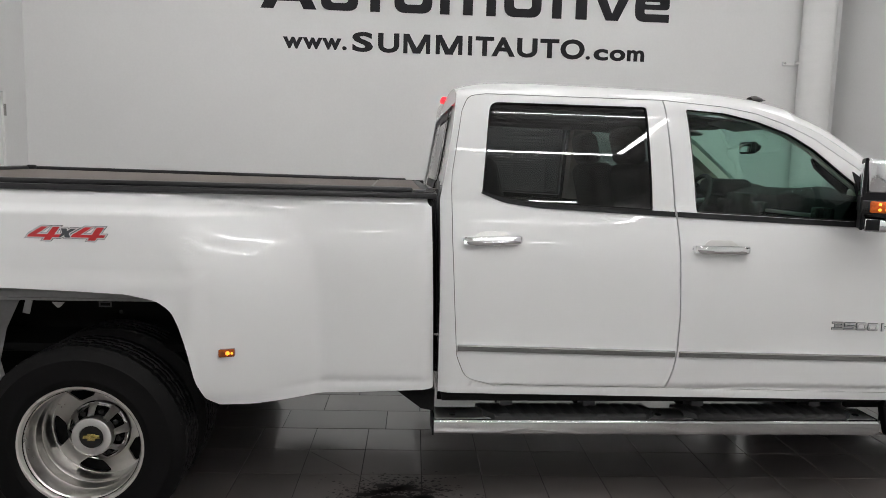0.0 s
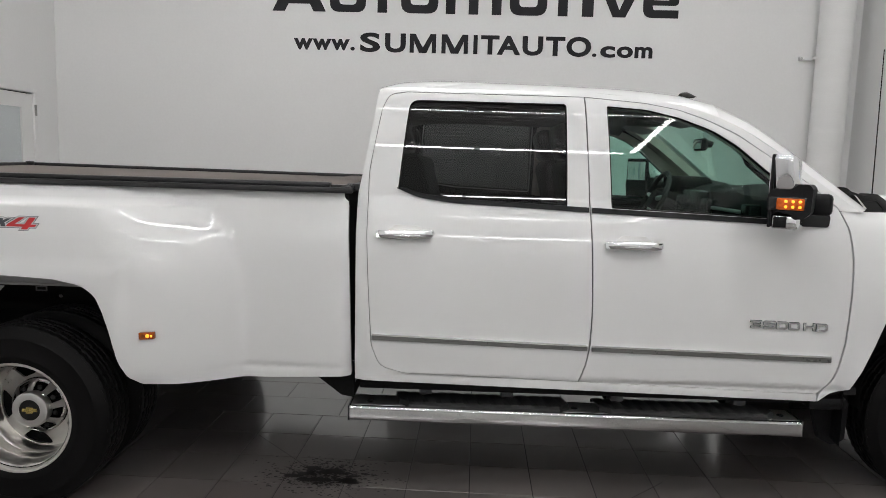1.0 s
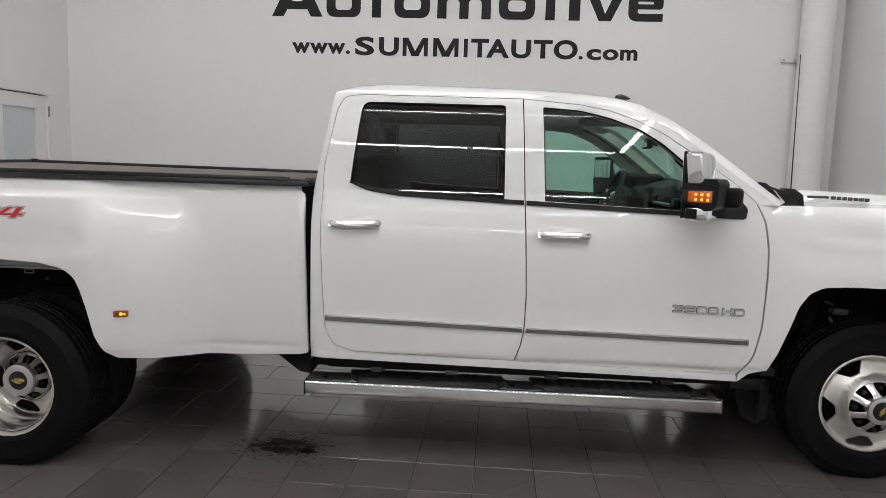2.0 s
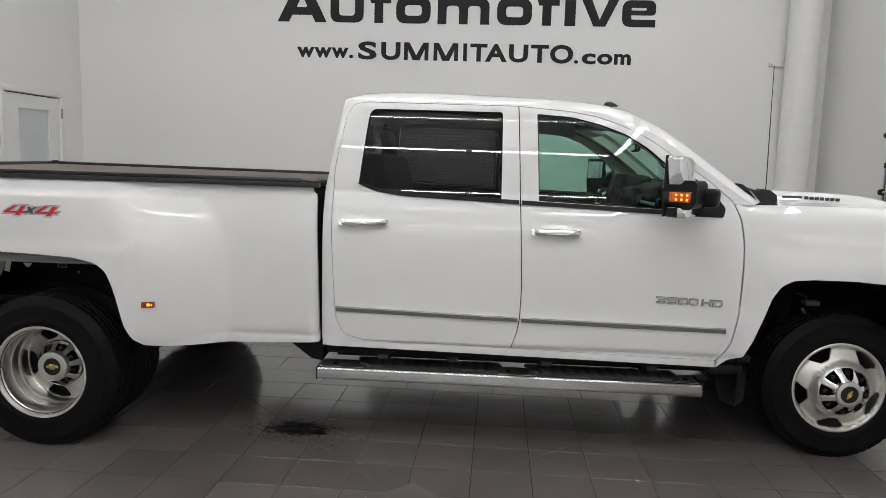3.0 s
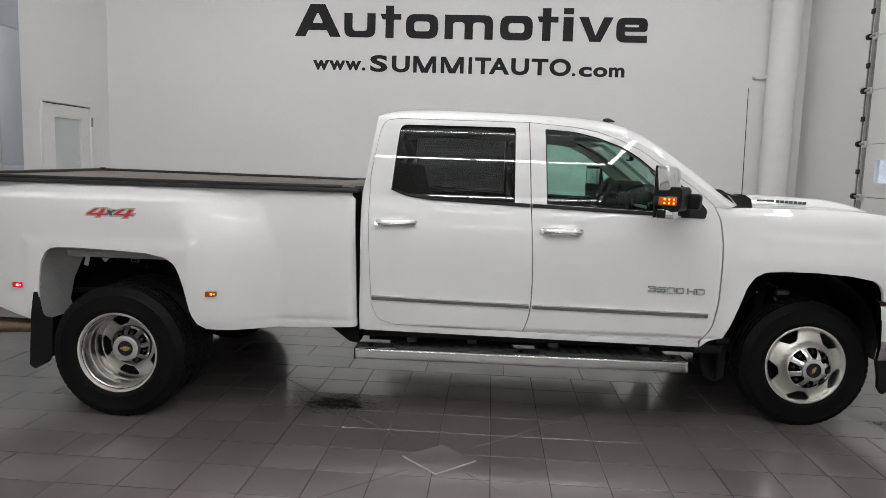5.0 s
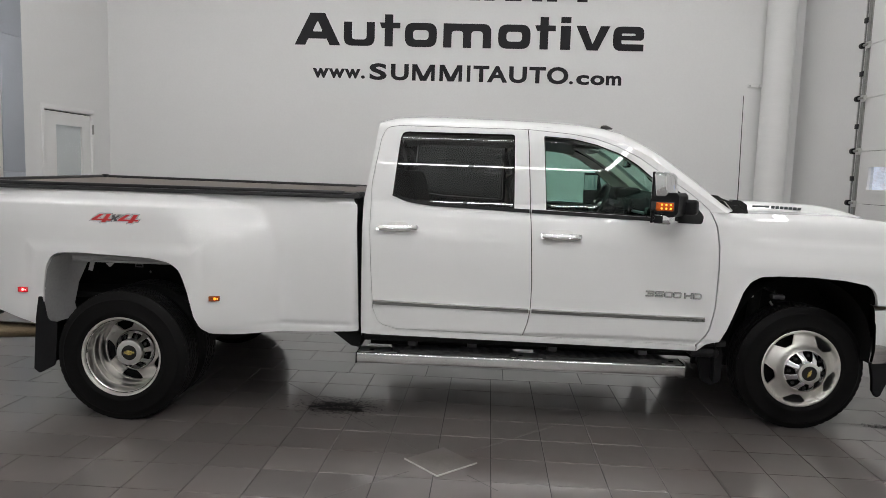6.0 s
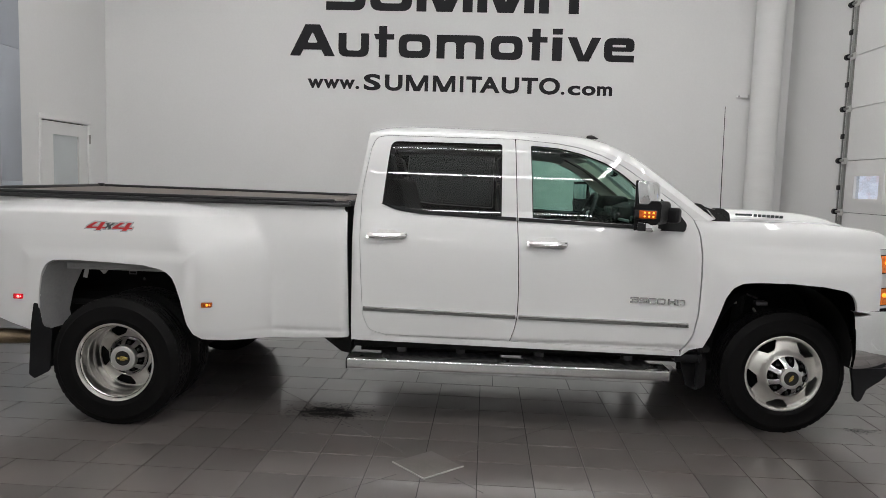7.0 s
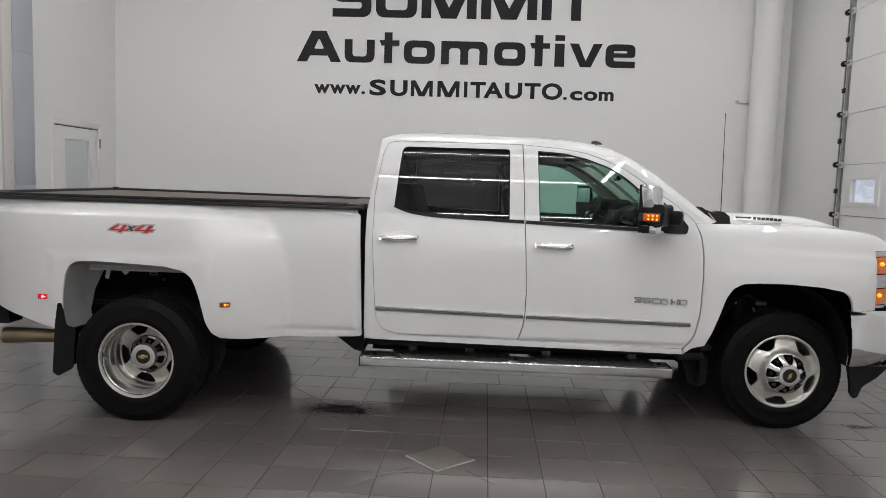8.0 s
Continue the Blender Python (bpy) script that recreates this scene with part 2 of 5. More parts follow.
def skin(name, loops, f, side=-1, step=0.05, depth=0.025, cell=0.05, eps=0.004):
    """A sheet-metal panel: its outline and holes in the side view, bent to the surface y = side * f(x, z), with a flange turned in all round."""
    bm = flat_fill([densify(p, step) for p in loops])
    xs, zs = [v.co.x for v in bm.verts], [v.co.z for v in bm.verts]
    for lo, hi, no in ((min(xs), max(xs), (1, 0, 0)), (min(zs), max(zs), (0, 0, 1))):
        k = max(1, int((hi - lo) / cell))
        for i in range(1, k):
            g = lo + (hi - lo) * i / k
            bmesh.ops.bisect_plane(bm, geom=bm.verts[:] + bm.edges[:] + bm.faces[:], dist=1e-5, plane_co=[c * g for c in no], plane_no=no)
    tidy = bm.copy()
    bm.free()
    bm = tidy
    bm.normal_update()
    for fc in bm.faces:
        if fc.normal.y * side < 0:
            fc.normal_flip()
    bm.verts.index_update()
    rim = [(e.verts[0], e.verts[1], e.link_loops[0]) for e in bm.edges if len(e.link_faces) == 1]
    front = len(bm.faces)
    back = {}
    flat = [(v.co.x, v.co.z) for v in bm.verts]
    for v in bm.verts:
        v.co.y = side * f(v.co.x, v.co.z)
    for a, b, lp in rim:
        if lp.vert is not a:
            a, b = b, a
        for v in (a, b):
            if v not in back:
                back[v] = bm.verts.new((v.co.x, v.co.y - side * depth, v.co.z))
        bm.faces.new((b, a, back[a], back[b]))
    me = bpy.data.meshes.new(name)
    bm.to_mesh(me)
    bm.free()
    me.polygons.foreach_set("use_smooth", [True] * len(me.polygons))
    norms = []
    for x, z in flat:
        fx = (f(x + eps, z) - f(x - eps, z)) / (2 * eps)
        fz = (f(x, z + eps) - f(x, z - eps)) / (2 * eps)
        norms.append(Vector((-fx, side, -fz)).normalized())
    per_loop = []
    for i, p in enumerate(me.polygons):
        for li in p.loop_indices:
            per_loop.append(norms[me.loops[li].vertex_index] if i < front else p.normal.copy())
    me.normals_split_custom_set(per_loop)
    return me


def loft(rows, closed=False, bm=None):
    """A skin over rows of points."""
    bm = bm or bmesh.new()
    vs = [[bm.verts.new(p) for p in r] for r in rows]
    for a, b in zip(vs, vs[1:]):
        k = len(a)
        for i in range(k if closed else k - 1):
            j = (i + 1) % k
            bm.faces.new((a[i], a[j], b[j], b[i]))
    return bm


def lathe(profile, seg=72, bm=None, cx=0.0, cz=0.0):
    """A ring round the y axis from (radius, y) pairs."""
    rows = []
    for r, y in profile:
        rows.append([(cx + r * math.cos(2 * math.pi * i / seg), y, cz + r * math.sin(2 * math.pi * i / seg)) for i in range(seg)])
    return loft(rows, closed=True, bm=bm)


def prism(loops, y0, y1, bm=None):
    """A flat shape in the x-z view with thickness from y0 to y1."""
    bm2 = flat_fill(loops)
    r = bmesh.ops.extrude_face_region(bm2, geom=bm2.faces[:])
    for v in bm2.verts:
        v.co.y = y0
    for v in [g for g in r["geom"] if isinstance(g, bmesh.types.BMVert)]:
        v.co.y = y1
    return bm2


def curve(keys):
    """A smooth function through (place, value) pairs."""
    xs, ys = [k[0] for k in keys], [k[1] for k in keys]
    d = [(ys[i + 1] - ys[i]) / (xs[i + 1] - xs[i]) for i in range(len(xs) - 1)]
    m = [d[0]] + [0 if a * b <= 0 else 2 * a * b / (a + b) for a, b in zip(d, d[1:])] + [d[-1]]

    def f(x):
        if x <= xs[0]:
            return ys[0] + m[0] * (x - xs[0])
        if x >= xs[-1]:
            return ys[-1] + m[-1] * (x - xs[-1])
        i = next(j for j in range(len(xs) - 1) if x <= xs[j + 1])
        h = xs[i + 1] - xs[i]
        t = (x - xs[i]) / h
        return ((2 * t ** 3 - 3 * t ** 2 + 1) * ys[i] + (t ** 3 - 2 * t ** 2 + t) * h * m[i]
                + (3 * t ** 2 - 2 * t ** 3) * ys[i + 1] + (t ** 3 - t ** 2) * h * m[i + 1])
    return f


def ramp(a, b, v):
    t = min(1.0, max(0.0, (v - a) / (b - a)))
    return t * t * t * (t * (6 * t - 15) + 10)


def written(text, bold=0.0, extrude=0.0):
    """The mesh of a line of writing in the built-in font, its box moved to start at the origin; returns the mesh and its size."""
    cu = bpy.data.curves.new("writing", "FONT")
    cu.body, cu.offset, cu.extrude, cu.resolution_u = text, bold, extrude, 4
    ob = bpy.data.objects.new("writing", cu)
    scene.collection.objects.link(ob)
    dg = bpy.context.evaluated_depsgraph_get()
    dg.update()
    me = bpy.data.meshes.new_from_object(ob.evaluated_get(dg))
    bpy.data.objects.remove(ob)
    co = np.empty(len(me.vertices) * 3)
    me.vertices.foreach_get("co", co)
    co = co.reshape(-1, 3)
    co[:, :2] -= co[:, :2].min(0)
    me.vertices.foreach_set("co", co.ravel())
    return me, co[:, :2].max(0)


def lettering(name, text, x0, x1, z0, z1, f, side, material, parent, bold=0.01, thick=0.004, label="", slant=0.0, tilt=0.0):
    """Writing laid on the surface y = side * f(x, z) within a box of the side view; seen from outside it reads from x0 to x1."""
    me, size = written(text, bold, 0.5)
    for v in me.vertices:
        u, h = v.co.x / size[0], v.co.y / size[1]
        x = x0 + (x1 - x0) * u + slant * h
        z = z0 + (z1 - z0) * h + tilt * u
        out = thick if v.co.z > 0 else -0.002
        v.co = (x, side * (f(x, z) + out), z)
    return put_mesh(name, me, material, parent, label)



# ---- room ----
X_LEFT, X_RIGHT, Y_BACK, Y_FRONT, TOP = -2.93, 6.12, 4.02, -12.5, 5.3


def wall_along_x(name, y, thick, x0, x1, label):
    bm = box(x0, x1, y, y + thick, -0.2, TOP)
    return tagged(part(name, bm, WALL), label, "wall", kind="structure")


def wall_along_y(name, x, thick, y0, y1, holes, label):
    loops = [[(y0, -0.2), (y1, -0.2), (y1, TOP), (y0, TOP)]] + [[(a, c), (b, c), (b, d), (a, d)] for a, b, c, d in holes]
    bm = prism(loops, 0, thick)
    for v in bm.verts:
        v.co = Vector((x + v.co.y, v.co.x, v.co.z))
    return tagged(part(name, bm, WALL), label, "wall", kind="structure")


wall_along_x("wall_back", Y_BACK, 0.2, X_LEFT - 0.2, X_RIGHT + 0.2, "tall plain white painted wall carrying a dark sign")
wall_along_x("wall_front", Y_FRONT - 0.2, 0.2, X_LEFT - 0.2, X_RIGHT + 0.2, "plain white wall closing the hall")
wall_along_y("wall_left", X_LEFT - 0.2, 0.2, Y_FRONT, Y_BACK, [(2.565, 3.625, -0.1, 2.23), (-2.6, 1.62, -0.1, 4.3)], "white painted wall with a door and a gate opening")
wall_along_y("wall_right", X_RIGHT, 0.2, Y_FRONT, Y_BACK, [(-2.1, 2.38, -0.1, 4.3)], "white painted wall with a sectional gate opening")
ceil_bm = bmesh.new()
profile = []
for k in range(int((Y_BACK - Y_FRONT) / 0.2) + 1):
    y = Y_FRONT + 0.2 * k
    profile += [(y, TOP), (y + 0.09, TOP), (y + 0.11, TOP - 0.05), (y + 0.18, TOP - 0.05)]
profile = [p for p in profile if p[0] < Y_BACK] + [(Y_BACK, TOP)]
loft([[(x, y, z) for y, z in profile] for x in (X_LEFT - 0.2, X_RIGHT + 0.2)], bm=ceil_bm)
box(X_LEFT - 0.2, X_RIGHT + 0.2, Y_FRONT - 0.2, Y_BACK + 0.2, TOP + 0.01, TOP + 0.2, bm=ceil_bm)
tagged(part("ceiling", ceil_bm, CEIL, angle=20), "light grey ribbed metal deck ceiling", "ceiling", kind="structure")


def sectional_gate(name, x, inward, y0, y1, label, window=None):
    """A sectional overhead gate of flat steel panels in a wall that runs along y; inward is the way into the room."""
    gate = thing(name, label, "garage door", kind="structure")
    edges = [0.01, 0.315, 0.857, 1.40, 1.943, 2.486, 3.03, 3.573, 4.115, 4.45]
    for a, b in zip(edges, edges[1:]):
        holes = []
        if window and window[2] > a and window[3] < b:
            holes = [[(window[0], window[2]), (window[1], window[2]), (window[1], window[3]), (window[0], window[3])]]
        bm = prism([[(y0, a + 0.003), (y1, a + 0.003), (y1, b - 0.003), (y0, b - 0.003)]] + holes, 0, 0.045)
        for v in bm.verts:
            v.co = Vector((x - inward * v.co.y, v.co.x, v.co.z))
        part("panel", bm, STEEL_DOOR, gate)
    back = box(x - inward * 0.09, x - inward * 0.08, y0, y1, 0.0, 4.45)
    part("backing", back, DARK_HOLE, gate)
    return gate


gate_r = sectional_gate("garage_door_1", X_RIGHT - 0.03, -1, -2.2, 2.44, "white steel sectional garage door with a small window", (1.665, 2.14, 1.545, 1.785))
pw = thing("gate_window", "small clear window in a white frame in the garage door panel", "window", kind="structure")
XW = X_RIGHT - 0.03
ring_bm = prism([fillet([(1.595, 1.505), (2.205, 1.505), (2.205, 1.825), (1.595, 1.825)], .02), [(1.67, 1.55), (2.135, 1.55), (2.135, 1.78), (1.67, 1.78)]], 0.0, 0.05)
for v in ring_bm.verts:
    v.co = Vector((XW - 0.012 + v.co.y, v.co.x, v.co.z))
part("window_frame", ring_bm, STEEL_DOOR, pw)
part("pane", box(XW + 0.012, XW + 0.018, 1.67, 2.135, 1.55, 1.78), GLASS_CLEAR, pw).visible_shadow = False
tagged(part("outdoor_backdrop", box(XW + 0.060, XW + 0.066, 1.62, 2.18, 1.50, 1.83), OUTSIDE), "pale daylight beyond the gate window", "backdrop", kind="structure")
sectional_gate("garage_door_2", X_LEFT + 0.03, 1, -2.7, 1.66, "white steel sectional garage door beside a steel post")


def gate_track(name, x, y, label):
    """The upright roller track of a gate on a wall whose room side lies towards -x: wall angle, channel, hinges, rollers, clips."""
    t = thing(name, label, "door track", kind="structure")
    part("wall_angle", box(x - 0.012, x, y + 0.135, y + 0.195, 0.0, 4.5, 0.002), TRACK_PALE, t, "pale galvanised wall angle")
    part("angle_leg", box(x - 0.034, x - 0.012, y + 0.124, y + 0.134, 0.0, 4.5), TRACK, t)
    bm = box(x - 0.052, x - 0.046, y, y + 0.052, 0.0, 4.5)
    box(x - 0.052, x - 0.031, y, y + 0.006, 0.0, 4.5, bm=bm)
    box(x - 0.052, x - 0.031, y + 0.046, y + 0.052, 0.0, 4.5, bm=bm)
    part("channel", bm, TRACK, t)
    for k in range(8):
        z = 0.315 + 0.543 * k
        part("hinge_plate", box(x - 0.062, x - 0.052, y - 0.055, y + 0.05, z - 0.036, z + 0.030, 0.003), TRACK_PALE, t)
        part("roller", rod((x - 0.056, y - 0.01, z + 0.004), (x - 0.056, y + 0.118, z + 0.004), 0.015, seg=14), TRACK, t)
        part("roller_wheel", rod((x - 0.058, y + 0.085, z + 0.004), (x - 0.058, y + 0.128, z + 0.004), 0.030, seg=18), BLACK, t)
        part("track_clip", box(x - 0.056, x - 0.010, y + 0.046, y + 0.128, z + 0.235, z + 0.285, 0.003), BLACK, t)
        part("clip_bolt", rod((x - 0.019, y + 0.163, z + 0.262), (x - 0.012, y + 0.163, z + 0.262), 0.010, seg=8), BLACK, t)
        part("angle_slot", box(x - 0.0128, x - 0.0118, y + 0.158, y + 0.170, z + 0.07, z + 0.12), UNDER, t)
    return t


gate_track("gate_track_1", X_RIGHT, 2.335, "galvanised garage door track with black rollers")
post = thing("steel_post", "flat blue-grey steel post on the white wall", "post", kind="structure")
for z0, z1 in ((0.0, 1.45), (1.4525, 2.90), (2.9025, 4.35), (4.3525, TOP)):
    part("face", box(X_LEFT, X_LEFT + 0.03, 1.87, 2.212, z0, z1, 0.004), BLUE_STEEL, post)
strip = thing("jamb_strip", "beige painted jamb strip with rows of bolts", "door jamb", kind="structure")
part("face", box(X_LEFT, X_LEFT + 0.02, 1.70, 1.866, 0, 4.6, 0.003), BEIGE, strip)
part("seal", box(X_LEFT, X_LEFT + 0.028, 1.655, 1.70, 0, 4.6, 0.006), surf("pink_grey_seal", (0.60, 0.55, 0.53), 0.6, var=0.08, scale=3), strip, "pinkish grey gate seal")
for k in range(22):
    part("bolt", rod((X_LEFT + 0.018, 1.815, 0.3 + 0.2 * k), (X_LEFT + 0.024, 1.815, 0.3 + 0.2 * k), 0.006, seg=8), GALV, strip)

# hinged door with a frosted pane
door = thing("door_1", "closed white door with a frosted pane", "door", kind="structure")
leaf = prism([[(2.615, 0.01), (3.575, 0.01), (3.575, 2.172), (2.615, 2.172)], [(2.855, 0.9), (3.385, 0.9), (3.385, 2.02), (2.855, 2.02)]], -0.06, -0.015)
for v in leaf.verts:
    v.co = Vector((X_LEFT + v.co.y, v.co.x, v.co.z))
leaf_ob = part("leaf", leaf, STEEL_DOOR, door)
part("pane", box(X_LEFT - 0.045, X_LEFT - 0.035, 2.845, 3.395, 0.89, 2.03), FROST, leaf_ob, "frosted grey pane")
for a, b, c, d in ((2.555, 2.610, 0, 2.19), (3.580, 3.635, 0, 2.19), (2.555, 3.635, 2.187, 2.25)):
    part("door_frame", box(X_LEFT - 0.1, X_LEFT + 0.006, a, b, c, d, 0.004), STEEL_DOOR, door)
part("stop", box(X_LEFT - 0.1, X_LEFT - 0.07, 2.585, 3.605, 0, 2.22), UNDER, door)
for z in (0.25, 1.12, 2.0):
    part("hinge", rod((X_LEFT + 0.014, 3.590, z - 0.06), (X_LEFT + 0.014, 3.590, z + 0.06), 0.013, seg=12), TRACK, door, "steel door hinge")

# painted duct in the corner
duct = thing("duct_pipe", "white painted round duct standing in the corner", "duct")
part("pipe", rod((5.768, 3.845, 0.0), (5.768, 3.845, TOP), 0.172, seg=64), DUCT, duct)
for z in (1.85, 2.8, 4.2):
    part("seam_band", rod((5.768, 3.845, z - 0.012), (5.768, 3.845, z + 0.012), 0.1755, seg=64), DUCT, duct)
part("wall_strap", box(5.47, 5.64, 3.975, 4.012, 2.785, 2.825, 0.004), DUCT, duct)
part("strap_arm", box(5.60, 5.66, 3.80, 3.99, 2.79, 2.82, 0.004), DUCT, duct)
part("strap_bolt", rod((5.49, 3.97, 2.805), (5.49, 3.98, 2.805), 0.012, seg=10), GALV, duct)


# ---- wall sign ----
sign = thing("wall_sign", "charcoal company lettering on the white wall", "sign")


def glyph(kind, w, h, s):
    """Outlines of a wide square-shouldered letter of width w and height h, with stroke s."""
    r, q = s * 1.0, s * 0.45
    if kind == "A":
        return [[(0, 0), (w * .23, 0), (w * .30, h * .2), (w * .70, h * .2), (w * .77, 0), (w, 0), (w * .66, h, .02), (w * .34, h, .02)],
                fillet([(w * .385, h * .42), (w * .615, h * .42), (w * .5, h * .77)], .015)]
    if kind == "u":
        return [fillet([(0, h), (0, 0, r), (w, 0, r), (w, h), (w - s, h), (w - s, s * .75, q), (s, s * .75, q), (s, h)])]
    if kind == "t":
        c = w * .45
        return [[(c - s / 2, 0), (c + s / 2, 0), (c + s / 2, h * .57), (w, h * .57), (w, h * .745), (c + s / 2, h * .745), (c + s / 2, h), (c - s / 2, h), (c - s / 2, h * .745), (0, h * .745), (w * .1, h * .57), (c - s / 2, h * .57)]]
    if kind == "o":
        return [fillet([(0, 0), (w, 0), (w, h), (0, h)], r * 1.1), fillet([(s, s * .85), (w - s, s * .85), (w - s, h - s * .85), (s, h - s * .85)], q)]
    if kind == "m":
        c, t = w / 2, s * .85
        return [fillet([(0, 0), (s, 0), (s, h - t, q), (c - s / 2, h - t, q), (c - s / 2, 0), (c + s / 2, 0), (c + s / 2, h - t, q), (w - s, h - t, q), (w - s, 0), (w, 0), (w, h, r), (0, h)])]
    if kind == "i":
        return [[(0, 0), (w, 0), (w, h * .73), (0, h * .73)], [(0, h * .82), (w, h * .82), (w, h), (0, h)]]
    if kind == "v":
        return [[(w * .34, 0), (w * .66, 0), (w, h), (w - s * 1.1, h), (w * .5, h * .25), (s * 1.1, h), (0, h)]]
    if kind == "e":
        t = s * .8
        return [fillet([(0, 0, r), (w, 0), (w, t), (s, t, q), (s, h * .44), (w, h * .44, q), (w, h, r), (0, h, r)]),
                fillet([(s, h * .62), (w - s, h * .62), (w - s, h - t), (s, h - t)], q)]
    if kind == "S":
        t = s * .85
        return [fillet([(0, 0), (w, 0, r), (w, h / 2 + t / 2, r), (s, h / 2 + t / 2, q), (s, h - t, q), (w, h - t), (w, h), (0, h, r), (0, h / 2 - t / 2, r), (w - s, h / 2 - t / 2, q), (w - s, t, q), (0, t)])]
    if kind == "M":
        return [[(0, 0), (s, 0), (s, h * .62), (w * .36, 0), (w * .64, 0), (w - s, h * .62), (w - s, 0), (w, 0), (w, h), (w - s * 1.35, h), (w * .5, h * .28), (s * 1.35, h), (0, h)]]
    if kind == "0":
        t = s * .85
        return [fillet([(0, 0), (w, 0), (w, h), (0, h)], r * 1.1), fillet([(s, t), (w - s, t), (w - s, h - t), (s, h - t)], q)]
    if kind == "3":
        t = s * .85
        return [fillet([(0, 0), (w, 0, r), (w, h, r), (0, h), (0, h - t), (w - s, h - t, q), (w - s, h / 2 + t / 2), (w * .22, h / 2 + t / 2), (w * .22, h / 2 - t / 2), (w - s, h / 2 - t / 2), (w - s, t, q), (0, t)])]
    if kind == "H":
        return [[(0, 0), (s, 0), (s, h * .39), (w - s, h * .39), (w - s, 0), (w, 0), (w, h), (w - s, h), (w - s, h * .61), (s, h * .61), (s, h), (0, h)]]
    if kind == "D":
        t = s * .85
        return [fillet([(0, 0), (w, 0, r * 1.5), (w, h, r * 1.5), (0, h)]), fillet([(s, t), (w - s, t, q), (w - s, h - t, q), (s, h - t)])]
    if kind == "4":
        return [[(0, h * .22), (0, h * .42), (w * .22, h), (w * .42, h), (w * .24, h * .42), (w * .58, h * .42), (w * .58, h), (w * .80, h), (w * .80, h * .42), (w, h * .42), (w, h * .22), (w * .80, h * .22), (w * .80, 0), (w * .58, 0), (w * .58, h * .22)]]
    if kind == "x":
        return [[(0, 0), (w * .36, 0), (w * .5, h * .28), (w * .66, 0), (w, 0), (w * .70, h * .5), (w, h), (w * .66, h), (w * .5, h * .70), (w * .36, h), (0, h), (w * .30, h * .5)]]
    if kind == "I":
        return [[(0, 0), (w, 0), (w, h), (0, h)]]
    if kind == "T":
        return [[(w / 2 - s / 2, 0), (w / 2 + s / 2, 0), (w / 2 + s / 2, h - s), (w, h - s), (w, h), (0, h), (0, h - s), (w / 2 - s / 2, h - s)]]


def sign_letters(rows, base, s):
    for kind, x0, x1, h in rows:
        loops = [[(x0 + x, base + z) for x, z in lp] for lp in ([[tuple(p[:2]) for p in l] for l in glyph(kind, x1 - x0, h, s)])]
        part("letter", prism(loops, Y_BACK - 0.006, Y_BACK - 0.001), SIGN, sign)


sign_letters([("A", -.385, .222, .41), ("u", .268, .676, .305), ("t", .74, 1.01, .405), ("o", 1.072, 1.49, .305), ("m", 1.575, 2.195, .305),
              ("o", 2.285, 2.70, .305), ("t", 2.755, 3.02, .405), ("i", 3.085, 3.212, .41), ("v", 3.28, 3.71, .305), ("e", 3.752, 4.14, .305)], 3.209, .107)
sign_letters([("S", .095, .62, .50), ("u", .68, 1.235, .50), ("M", 1.295, 2.03, .50), ("M", 2.09, 2.83, .50), ("I", 2.89, 3.02, .50), ("T", 3.06, 3.62, .50)], 3.808, .13)
flat_y = lambda x, z: -Y_BACK
for text, x0, x1, z0, z1 in (("w", -.142, .076, 2.787, 2.912), ("w", .074, .290, 2.787, 2.911), ("w", .286, .498, 2.787, 2.911), (".", .506, .556, 2.787, 2.829),
                             ("S", .616, .845, 2.775, 2.990), ("U", .900, 1.135, 2.775, 2.987), ("I", 1.897, 1.943, 2.778, 2.987), ("T", 1.981, 2.187, 2.778, 2.987),
                             ("A", 2.160, 2.425, 2.778, 2.987), ("U", 2.446, 2.675, 2.775, 2.987), ("T", 2.705, 2.919, 2.778, 2.987), ("O", 2.934, 3.209, 2.772, 2.992),
                             (".", 3.222, 3.270, 2.776, 2.815), ("c", 3.310, 3.475, 2.772, 2.898), ("o", 3.492, 3.672, 2.772, 2.898), ("m", 3.690, 3.886, 2.774, 2.898)):
    lettering("letter", text, x0, x1, z0, z1, flat_y, -1, SIGN, sign, 0.0 if text in ".I" else 0.034, 0.005)
for x0 in (1.180, 1.539):
    loops = [[(x0 + x, 2.778 + z) for x, z in lp] for lp in glyph("M", .297, .209, .047)]
    part("letter", prism(loops, Y_BACK - 0.006, Y_BACK - 0.001), SIGN, sign)


# ---- ceiling lamps ----
def strip_lamp(a, b, wide=0.07):
    """A linear lamp hung below the ceiling from a to b."""
    d = Vector(b) - Vector(a)
    m = Matrix.Translation((Vector(a) + Vector(b)) / 2) @ Matrix.Rotation(math.atan2(d.y, d.x), 4, "Z")
    lamp = thing("strip_lamp", "long white linear ceiling lamp, lit", "ceiling lamp", m, group="ceiling strip lamps")
    h = d.length / 2
    part("housing", box(-h, h, -wide * 0.6, wide * 0.6, 0.004, 0.07, 0.006), LAMP_BODY, lamp)
    part("diffuser", box(-h + 0.02, h - 0.02, -wide / 2, wide / 2, -0.022, 0.004, 0.008), LAMP_LENS, lamp)
    for x in (-h + 0.25, h - 0.25):
        part("hanger", rod((x, 0, 0.07), (x, 0, TOP - a[2]), 0.006, seg=8), GALV, lamp)
    return lamp


LZ = 5.0


